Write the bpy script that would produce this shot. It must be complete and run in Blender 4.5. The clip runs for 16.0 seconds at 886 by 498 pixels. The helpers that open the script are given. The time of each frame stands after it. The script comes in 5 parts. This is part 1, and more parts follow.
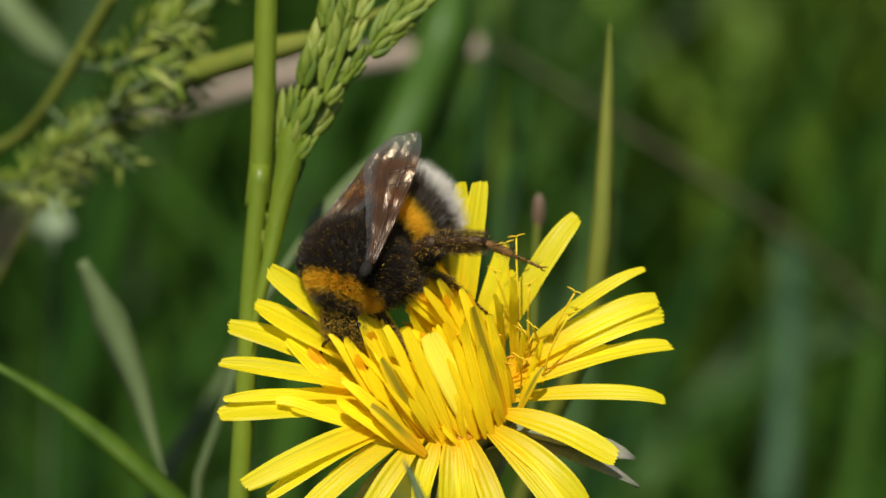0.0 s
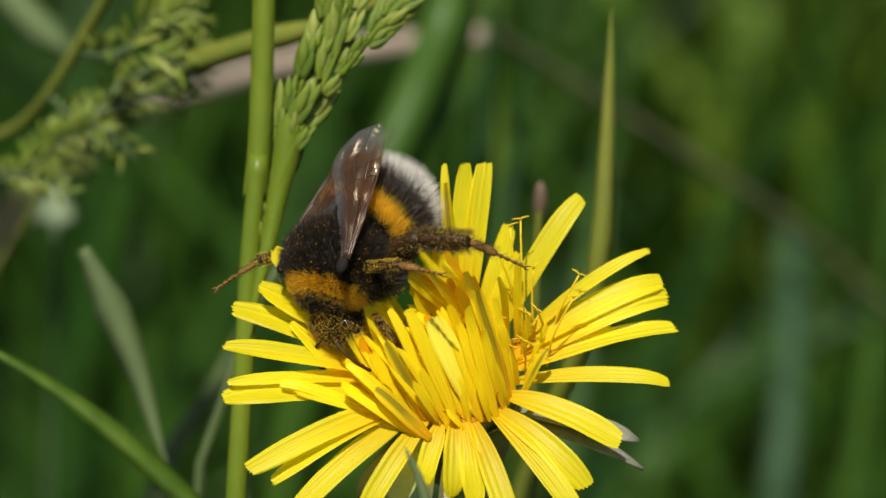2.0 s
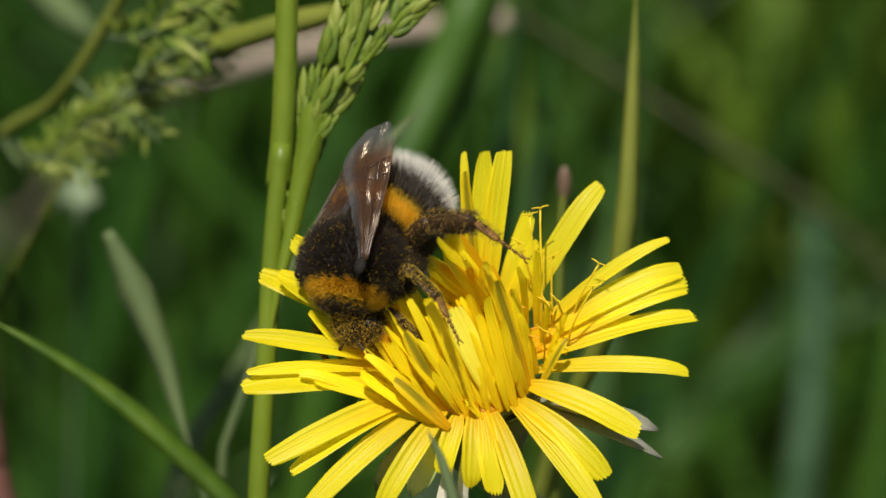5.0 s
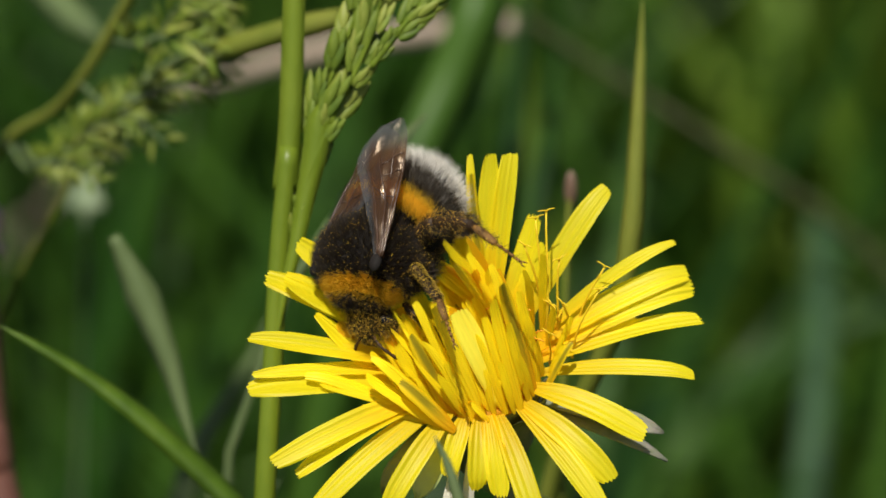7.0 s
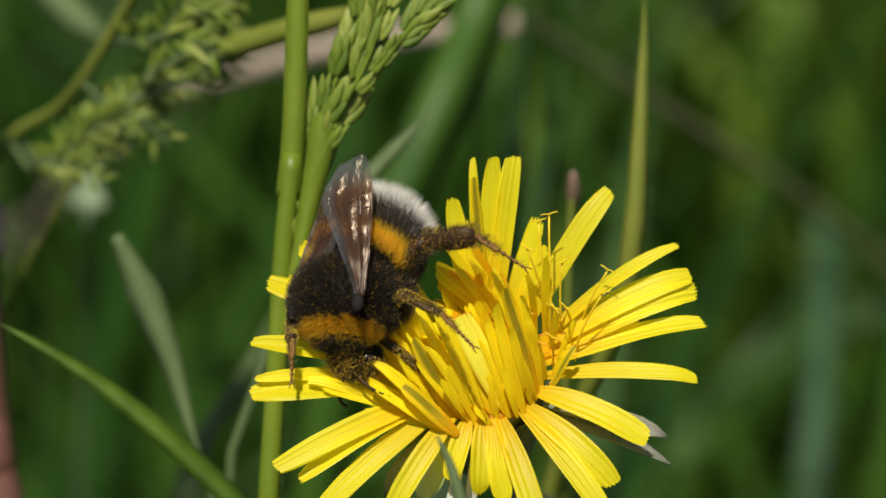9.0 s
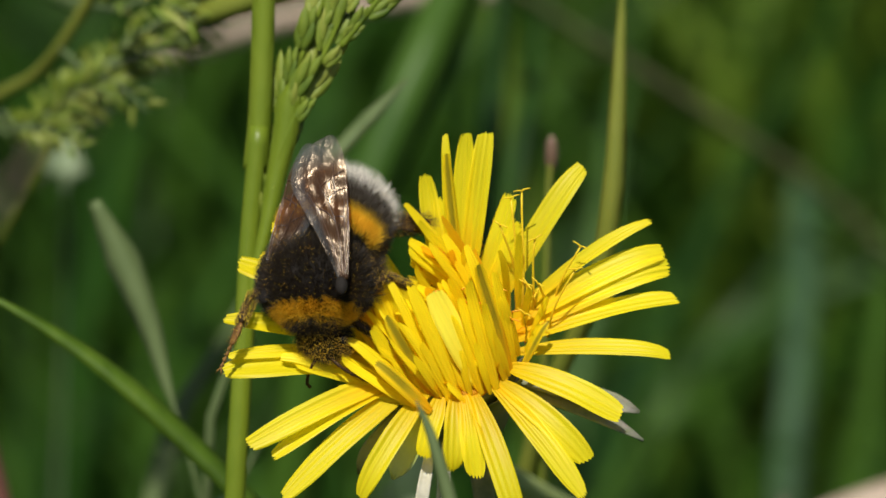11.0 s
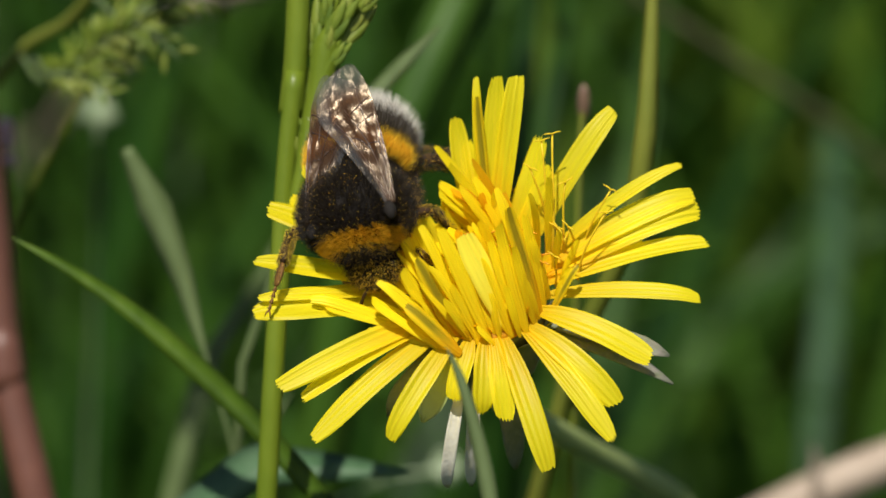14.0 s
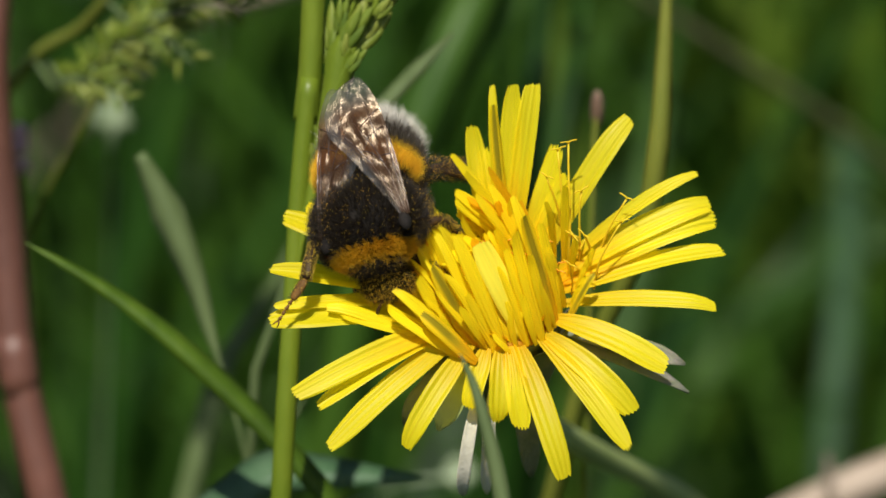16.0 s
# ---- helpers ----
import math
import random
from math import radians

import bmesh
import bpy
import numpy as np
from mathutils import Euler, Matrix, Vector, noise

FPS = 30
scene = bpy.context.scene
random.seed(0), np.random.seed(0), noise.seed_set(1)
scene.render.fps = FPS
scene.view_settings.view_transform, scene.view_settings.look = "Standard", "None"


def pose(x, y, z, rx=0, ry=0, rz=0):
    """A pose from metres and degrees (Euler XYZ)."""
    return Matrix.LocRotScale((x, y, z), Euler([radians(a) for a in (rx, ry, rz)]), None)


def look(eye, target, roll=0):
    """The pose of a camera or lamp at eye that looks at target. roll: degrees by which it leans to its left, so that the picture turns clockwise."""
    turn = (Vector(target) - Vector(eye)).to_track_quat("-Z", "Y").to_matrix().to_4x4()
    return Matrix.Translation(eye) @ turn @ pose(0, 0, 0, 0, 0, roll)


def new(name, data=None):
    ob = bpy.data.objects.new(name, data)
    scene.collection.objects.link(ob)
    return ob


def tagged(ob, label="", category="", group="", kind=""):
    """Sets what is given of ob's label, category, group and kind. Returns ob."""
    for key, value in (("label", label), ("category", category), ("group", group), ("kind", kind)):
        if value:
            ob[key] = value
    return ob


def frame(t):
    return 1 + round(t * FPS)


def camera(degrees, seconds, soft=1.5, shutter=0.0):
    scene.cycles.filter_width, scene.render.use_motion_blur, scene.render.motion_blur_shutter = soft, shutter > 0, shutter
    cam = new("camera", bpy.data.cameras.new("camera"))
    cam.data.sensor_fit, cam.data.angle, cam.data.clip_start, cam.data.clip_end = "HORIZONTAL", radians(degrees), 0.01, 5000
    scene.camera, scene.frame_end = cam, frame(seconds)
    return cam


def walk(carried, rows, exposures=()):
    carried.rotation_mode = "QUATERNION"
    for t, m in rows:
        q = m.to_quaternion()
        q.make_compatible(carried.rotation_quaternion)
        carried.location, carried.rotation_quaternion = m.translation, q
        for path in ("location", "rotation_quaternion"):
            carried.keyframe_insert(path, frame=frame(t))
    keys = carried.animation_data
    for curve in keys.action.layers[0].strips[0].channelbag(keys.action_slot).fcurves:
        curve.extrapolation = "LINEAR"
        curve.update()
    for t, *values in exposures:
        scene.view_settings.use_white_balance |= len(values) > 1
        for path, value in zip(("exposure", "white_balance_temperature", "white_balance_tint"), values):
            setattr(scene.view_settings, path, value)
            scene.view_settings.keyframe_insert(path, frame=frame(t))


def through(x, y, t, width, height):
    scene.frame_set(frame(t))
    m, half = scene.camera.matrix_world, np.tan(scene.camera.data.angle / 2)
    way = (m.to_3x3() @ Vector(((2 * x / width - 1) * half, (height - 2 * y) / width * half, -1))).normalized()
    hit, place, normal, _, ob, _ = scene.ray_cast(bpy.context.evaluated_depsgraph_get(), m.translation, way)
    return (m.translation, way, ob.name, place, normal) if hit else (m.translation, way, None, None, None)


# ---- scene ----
# true size: the flower head is about 42 mm across, the bee about 19 mm long
EYE = (0.0, -0.35346, 0.44482)
HEAD = (0.0, 0.0, 0.28)          # where the florets join the flower head
cam = camera(12.0, 16.0, soft=1.6)
cam.data.dof.use_dof = True
cam.data.dof.focus_distance = 0.3845
cam.data.dof.aperture_fstop = 18.0
cam.data.dof.aperture_blades = 7
walk(cam, [(t, pose(*EYE, rx, 0, rz)) for t, rx, rz in (
    (0, 66.987, 0.125), (0.5, 66.964, 0.066), (1, 66.940, 0.043), (1.5, 66.893, 0.090), (2, 66.823, 0.148),
    (2.5, 66.682, 0.231), (3, 66.646, 0.267), (3.5, 66.635, 0.302), (4, 66.623, 0.349), (4.5, 66.600, 0.431),
    (7, 66.670, 0.595), (7.5, 66.693, 0.608), (8, 66.705, 0.643), (8.5, 66.682, 0.666), (11, 66.188, 0.313),
    (11.5, 65.730, 0.349), (12, 65.529, 0.407), (12.5, 65.494, 0.502), (13, 65.471, 0.608), (13.5, 65.459, 0.713),
    (14, 65.482, 0.783), (14.5, 65.506, 0.796), (15, 65.542, 0.854), (15.5, 65.565, 0.901), (16, 65.565, 0.984),
)])

# ---- light ----
world = bpy.data.worlds.new("sky")
scene.world = world
world.use_nodes = True
wn = world.node_tree
sky = wn.nodes.new("ShaderNodeTexSky")
sky.sky_type = "NISHITA"
sky.sun_disc = False
SUN_DIR = Vector((-0.12, -0.38, 0.91)).normalized()     # towards the sun
sky.sun_elevation = math.asin(SUN_DIR.z)
sky.sun_rotation = math.atan2(SUN_DIR.x, SUN_DIR.y)
sky.altitude, sky.air_density, sky.dust_density = 50.0, 1.0, 1.0
background = wn.nodes["Background"]
background.inputs["Strength"].default_value = 0.065
wn.links.new(sky.outputs[0], background.inputs["Color"])
sun_data = bpy.data.lights.new("sun", "SUN")
sun_data.energy, sun_data.angle, sun_data.color = 5.0, radians(0.53), (1.0, 0.95, 0.86)
sun = new("sun", sun_data)
sun.matrix_world = look(tuple(SUN_DIR * 20), (0, 0, 0))
scene.view_settings.exposure = 0.41


# ---- materials ----
def material(name, colours, scale, rough=0.5, bump=0.0, bump_scale=None, stretch=(1, 1, 1), through_light=0.0, island=0.0, specular=0.5):
    """A surface whose colour wanders between two or three colours at two scales, with fine relief."""
    m = bpy.data.materials.new(name)
    m.use_nodes = True
    n, l = m.node_tree.nodes, m.node_tree.links
    b = n["Principled BSDF"]
    b.inputs["Roughness"].default_value = rough
    b.inputs["Specular IOR Level"].default_value = specular
    tc = n.new("ShaderNodeTexCoord")
    mp = n.new("ShaderNodeMapping")
    mp.inputs["Scale"].default_value = stretch
    l.new(tc.outputs["Object"], mp.inputs[0])
    big, fine = n.new("ShaderNodeTexNoise"), n.new("ShaderNodeTexNoise")
    big.inputs["Scale"].default_value, fine.inputs["Scale"].default_value = scale, scale * 7.0
    big.inputs["Detail"].default_value, fine.inputs["Detail"].default_value = 3, 4
    l.new(mp.outputs[0], big.inputs["Vector"])
    l.new(mp.outputs[0], fine.inputs["Vector"])
    add = n.new("ShaderNodeMath")
    add.operation = "MULTIPLY_ADD"
    add.inputs[1].default_value = 0.4
    l.new(fine.outputs["Fac"], add.inputs[0])
    half = n.new("ShaderNodeMath")
    half.operation = "MULTIPLY"
    half.inputs[1].default_value = 0.62
    l.new(big.outputs["Fac"], half.inputs[0])
    l.new(half.outputs[0], add.inputs[2])
    value = add.outputs[0]
    if island:
        geo = n.new("ShaderNodeNewGeometry")
        info = n.new("ShaderNodeObjectInfo")
        both = n.new("ShaderNodeMath")
        both.operation = "ADD"
        l.new(geo.outputs["Random Per Island"], both.inputs[0])
        l.new(info.outputs["Random"], both.inputs[1])
        sub = n.new("ShaderNodeMath")
        sub.operation = "MULTIPLY_ADD"
        sub.inputs[1].default_value, sub.inputs[2].default_value = island, -island
        l.new(both.outputs[0], sub.inputs[0])
        mix = n.new("ShaderNodeMath")
        l.new(value, mix.inputs[0])
        l.new(sub.outputs[0], mix.inputs[1])
        value = mix.outputs[0]
    ramp = n.new("ShaderNodeValToRGB")
    stops = ramp.color_ramp.elements
    lo, hi = 0.33, 0.70
    for i, c in enumerate(colours):
        p = lo + (hi - lo) * i / max(1, len(colours) - 1)
        if i < 2:
            stops[i].position = p
            el = stops[i]
        else:
            el = stops.new(p)
        el.color = (*c, 1)
    l.new(value, ramp.inputs[0])
    l.new(ramp.outputs[0], b.inputs["Base Color"])
    if bump:
        bp = n.new("ShaderNodeBump")
        bp.inputs["Strength"].default_value = bump
        bp.inputs["Distance"].default_value = 0.0002
        relief = fine
        if bump_scale:
            relief = n.new("ShaderNodeTexNoise")
            relief.inputs["Scale"].default_value = bump_scale
            l.new(mp.outputs[0], relief.inputs["Vector"])
        l.new(relief.outputs["Fac"], bp.inputs["Height"])
        l.new(bp.outputs[0], b.inputs["Normal"])
    if through_light:
        tr = n.new("ShaderNodeBsdfTranslucent")
        l.new(ramp.outputs[0], tr.inputs["Color"])
        ms = n.new("ShaderNodeMixShader")
        ms.inputs[0].default_value = through_light
        l.new(b.outputs[0], ms.inputs[1])
        l.new(tr.outputs[0], ms.inputs[2])
        l.new(ms.outputs[0], n["Material Output"].inputs["Surface"])
    return m


def petal_material(name, base, tip, stripe=None, glow=None, share=0.58):
    """Ray floret: orange-yellow at the foot, clear yellow outwards, with lengthwise veins; a dull stripe on closed ones."""
    m = bpy.data.materials.new(name)
    m.use_nodes = True
    n, l = m.node_tree.nodes, m.node_tree.links
    b = n["Principled BSDF"]
    b.inputs["Roughness"].default_value = 0.48
    b.inputs["Specular IOR Level"].default_value = 0.35
    uv = n.new("ShaderNodeTexCoord")
    sep = n.new("ShaderNodeSeparateXYZ")
    l.new(uv.outputs["UV"], sep.inputs[0])
    ramp = n.new("ShaderNodeValToRGB")
    e0, e1 = ramp.color_ramp.elements
    e0.position, e0.color = 0.02, (*base, 1)
    e1.position, e1.color = 0.60, (*tip, 1)
    noise_big = n.new("ShaderNodeTexNoise")
    noise_big.inputs["Scale"].default_value = 420.0
    l.new(uv.outputs["Object"], noise_big.inputs["Vector"])
    shift = n.new("ShaderNodeMath")
    shift.operation = "MULTIPLY_ADD"
    shift.inputs[1].default_value = 0.35
    l.new(noise_big.outputs["Fac"], shift.inputs[0])
    minus = n.new("ShaderNodeMath")
    minus.operation = "SUBTRACT"
    minus.inputs[1].default_value = 0.17
    l.new(sep.outputs[1], minus.inputs[0])
    l.new(minus.outputs[0], shift.inputs[2])
    l.new(shift.outputs[0], ramp.inputs[0])
    info = n.new("ShaderNodeObjectInfo")
    hue = n.new("ShaderNodeHueSaturation")
    vary = n.new("ShaderNodeMapRange")
    vary.inputs["To Min"].default_value, vary.inputs["To Max"].default_value = 0.93, 1.05
    l.new(info.outputs["Random"], vary.inputs["Value"])
    l.new(vary.outputs[0], hue.inputs["Value"])
    l.new(ramp.outputs[0], hue.inputs["Color"])
    # lengthwise streaks, a little more orange
    lanes = n.new("ShaderNodeMapping")
    lanes.inputs["Scale"].default_value = (11.0, 1.3, 1.0)
    l.new(uv.outputs["UV"], lanes.inputs[0])
    shove = n.new("ShaderNodeVectorMath")
    l.new(lanes.outputs[0], shove.inputs[0])
    apart = n.new("ShaderNodeMath")
    apart.operation = "MULTIPLY"
    apart.inputs[1].default_value = 90.0
    l.new(info.outputs["Random"], apart.inputs[0])
    l.new(apart.outputs[0], shove.inputs[1])
    lane_noise = n.new("ShaderNodeTexNoise")
    lane_noise.inputs["Scale"].default_value, lane_noise.inputs["Detail"].default_value = 1.0, 3
    l.new(shove.outputs[0], lane_noise.inputs["Vector"])
    amount = n.new("ShaderNodeMapRange")
    amount.inputs["From Min"].default_value, amount.inputs["From Max"].default_value = 0.42, 0.72
    amount.inputs["To Max"].default_value = 0.40
    l.new(lane_noise.outputs["Fac"], amount.inputs["Value"])
    warm = n.new("ShaderNodeMixRGB")
    warm.blend_type = "MULTIPLY"
    warm.inputs[2].default_value = (0.97, 0.80, 0.6, 1)
    l.new(amount.outputs[0], warm.inputs[0])
    l.new(hue.outputs[0], warm.inputs[1])
    colour = warm.outputs[0]
    if stripe:
        mid = n.new("ShaderNodeMath")
        mid.operation = "SUBTRACT"
        mid.inputs[1].default_value = 0.5
        l.new(sep.outputs[0], mid.inputs[0])
        ab = n.new("ShaderNodeMath")
        ab.operation = "ABSOLUTE"
        l.new(mid.outputs[0], ab.inputs[0])
        band = n.new("ShaderNodeMapRange")
        band.inputs["From Min"].default_value, band.inputs["From Max"].default_value = 0.36, 0.14
        l.new(ab.outputs[0], band.inputs["Value"])
        grow = n.new("ShaderNodeMapRange")
        grow.inputs["From Min"].default_value, grow.inputs["From Max"].default_value = 0.10, 0.55
        l.new(sep.outputs[1], grow.inputs["Value"])
        prod = n.new("ShaderNodeMath")
        prod.operation = "MULTIPLY"
        l.new(band.outputs[0], prod.inputs[0])
        l.new(grow.outputs[0], prod.inputs[1])
        mixc = n.new("ShaderNodeMixRGB")
        mixc.inputs[2].default_value = (*stripe, 1)
        l.new(prod.outputs[0], mixc.inputs[0])
        l.new(colour, mixc.inputs[1])
        colour = mixc.outputs[0]
    l.new(colour, b.inputs["Base Color"])
    wave = n.new("ShaderNodeMath")
    wave.operation = "SINE"
    times = n.new("ShaderNodeMath")
    times.operation = "MULTIPLY_ADD"
    times.inputs[1].default_value = 25.0
    l.new(sep.outputs[0], times.inputs[0])
    l.new(noise_big.outputs["Fac"], times.inputs[2])
    l.new(times.outputs[0], wave.inputs[0])
    bp = n.new("ShaderNodeBump")
    bp.inputs["Strength"].default_value = 0.42
    bp.inputs["Distance"].default_value = 0.00007
    l.new(wave.outputs[0], bp.inputs["Height"])
    l.new(bp.outputs[0], b.inputs["Normal"])
    tr = n.new("ShaderNodeBsdfTranslucent")
    if glow:
        tr.inputs["Color"].default_value = (*glow, 1)
    else:
        l.new(colour, tr.inputs["Color"])
    ms = n.new("ShaderNodeMixShader")
    ms.inputs[0].default_value = share
    l.new(b.outputs[0], ms.inputs[1])
    l.new(tr.outputs[0], ms.inputs[2])
    l.new(ms.outputs[0], n["Material Output"].inputs["Surface"])
    return m


M_PETAL = petal_material("petal_yellow", (0.88, 0.57, 0.003), (0.93, 0.795, 0.012))
M_INNER = petal_material("floret_yellow", (0.95, 0.64, 0.004), (0.95, 0.765, 0.008), None, (0.98, 0.80, 0.010), 0.46)
# plain floret made paler: direct sun and its gloss painted into the colour
M_SUNLIT = petal_material("floret_sunlit", (0.95, 0.68, 0.010), (0.96, 0.85, 0.06), None, None, 0.30)
# orange of the low florets, deepened to carry the shade in the gaps
M_DEEP = petal_material("floret_orange", (0.78, 0.30, 0.002), (0.88, 0.52, 0.005))
M_STRIPED = petal_material("floret_striped", (0.84, 0.46, 0.003), (0.88, 0.69, 0.01), (0.34, 0.29, 0.012))
M_STYLE = material("style_orange", [(0.75, 0.25, 0.004), (0.85, 0.45, 0.008)], 900, 0.55, through_light=0.2)
M_STYLE_Y = material("style_yellow", [(0.84, 0.58, 0.010), (0.88, 0.70, 0.02)], 900, 0.55, through_light=0.4)
M_STALK = material("dandelion_stalk", [(0.24, 0.30, 0.09), (0.34, 0.39, 0.15)], 120, 0.5, 0.2, 1500, (1, 1, 0.1), 0.15)
M_BRACT = material("bract_green", [(0.09, 0.115, 0.06), (0.15, 0.17, 0.10), (0.22, 0.20, 0.17)], 260, 0.6, 0.25, 2500, through_light=0.3)
M_BRACT_DRY = material("bract_dry", [(0.52, 0.49, 0.38), (0.72, 0.69, 0.58)], 400, 0.65, 0.3, 2500, through_light=0.2)
M_GRASS = material("grass_blade", [(0.034, 0.07, 0.005), (0.064, 0.12, 0.009), (0.11, 0.17, 0.018)], 60, 0.42, 0.25, 900, (1, 1, 0.15), 0.3, island=0.25, specular=0.25)
M_CULM = material("grass_culm", [(0.10, 0.15, 0.009), (0.155, 0.205, 0.017)], 90, 0.38, 0.25, 1800, (1, 1, 0.06), 0.2, specular=0.25)
# meadow green with sunlight painted into the colour, for the far grass
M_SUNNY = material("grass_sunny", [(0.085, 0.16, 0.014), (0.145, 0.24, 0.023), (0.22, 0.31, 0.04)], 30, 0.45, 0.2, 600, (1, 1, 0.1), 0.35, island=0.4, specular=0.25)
M_OLIVE = material("grass_olive", [(0.12, 0.15, 0.018), (0.20, 0.21, 0.035)], 90, 0.45, 0.2, 1500, (1, 1, 0.06), 0.2, specular=0.25)
M_BUD = material("bud_brown", [(0.10, 0.06, 0.04), (0.18, 0.11, 0.07)], 300, 0.6, 0.2, 2500)
M_PINK = material("bud_pink", [(0.40, 0.22, 0.24), (0.55, 0.36, 0.36)], 300, 0.6, 0.2, 2500, through_light=0.2)
M_SPIKELET = material("spikelet_green", [(0.10, 0.165, 0.011), (0.19, 0.26, 0.022), (0.31, 0.35, 0.055)], 420, 0.55, 0.15, 3000, (1, 1, 0.3), 0.42, island=0.3)
M_SPIKELET_DULL = material("spikelet_dull", [(0.09, 0.15, 0.010), (0.19, 0.26, 0.022), (0.30, 0.32, 0.06)], 260, 0.5, 0.3, 3000, through_light=0.3, island=0.3)
M_STRAW = material("straw", [(0.27, 0.20, 0.14), (0.42, 0.335, 0.255)], 110, 0.6, 0.3, 1500, (0.2, 1, 1), 0.1)
M_PALE = material("leaf_pale", [(0.075, 0.11, 0.035), (0.15, 0.20, 0.08)], 60, 0.55, 0.2, 900, (1, 1, 0.2), 0.25, specular=0.25)
M_BLUE = material("grass_blue_green", [(0.030, 0.075, 0.030), (0.060, 0.125, 0.055), (0.10, 0.17, 0.09)], 60, 0.5, 0.2, 900, (1, 1, 0.2), 0.25, specular=0.3)
M_WHITE = material("leaf_whitish", [(0.16, 0.22, 0.11), (0.26, 0.31, 0.18)], 60, 0.5, 0.2, 900, through_light=0.2)
M_BROWN = material("stem_brown", [(0.050, 0.056, 0.014), (0.080, 0.080, 0.025)], 80, 0.6, 0.2, 900)
M_RED = material("stem_red", [(0.08, 0.03, 0.018), (0.14, 0.055, 0.035)], 60, 0.5, 0.2, 900)
# the same grass as M_SUNNY, with shade put into its colour
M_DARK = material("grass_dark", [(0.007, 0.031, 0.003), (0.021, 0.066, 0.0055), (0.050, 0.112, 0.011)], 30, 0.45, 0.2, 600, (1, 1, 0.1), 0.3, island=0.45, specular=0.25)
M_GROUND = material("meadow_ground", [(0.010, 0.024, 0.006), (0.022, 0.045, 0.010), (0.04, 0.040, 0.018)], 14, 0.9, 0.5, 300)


def fur_material(name, a, b, rough=0.55, through=0.12):
    return material(name, [a, b], 700, rough, island=0.5, specular=0.4, through_light=through)


M_BLACK_FUR = fur_material("fur_black", (0.014, 0.010, 0.006), (0.042, 0.030, 0.016))
# one golden fur twice: collar darkened for its shade, belt brightened for sun
M_GOLD_SHADED = fur_material("fur_gold_shaded", (0.56, 0.29, 0.006), (0.88, 0.53, 0.022), 0.6, 0.35)
M_GOLD_LIT = fur_material("fur_gold_lit", (0.64, 0.35, 0.008), (0.92, 0.60, 0.04), 0.6, 0.35)
M_WHITE_FUR = fur_material("fur_white", (0.40, 0.36, 0.30), (0.72, 0.68, 0.60), 0.6, 0.3)
# grey of the sheen on black fur, painted as separate hairs
M_SHEEN_FUR = fur_material("fur_sheen", (0.09, 0.08, 0.07), (0.22, 0.20, 0.17))
M_SKIN = material("bee_cuticle", [(0.006, 0.005, 0.004), (0.016, 0.012, 0.009)], 500, 0.75, 0.3, 4000, specular=0.15)
M_EYE = material("bee_eye", [(0.006, 0.006, 0.007), (0.012, 0.012, 0.014)], 500, 0.18, 0.1, 9000)
M_LEG = material("bee_leg_brown", [(0.018, 0.010, 0.005), (0.055, 0.028, 0.010)], 900, 0.5, 0.3, 5000, specular=0.2)
M_TARSUS = material("bee_tarsus", [(0.09, 0.042, 0.010), (0.22, 0.11, 0.022)], 900, 0.62, 0.3, 5000, specular=0.2)
M_POLLEN = material("pollen", [(0.60, 0.33, 0.015), (0.85, 0.60, 0.05)], 900, 0.6, island=0.5, through_light=0.2)


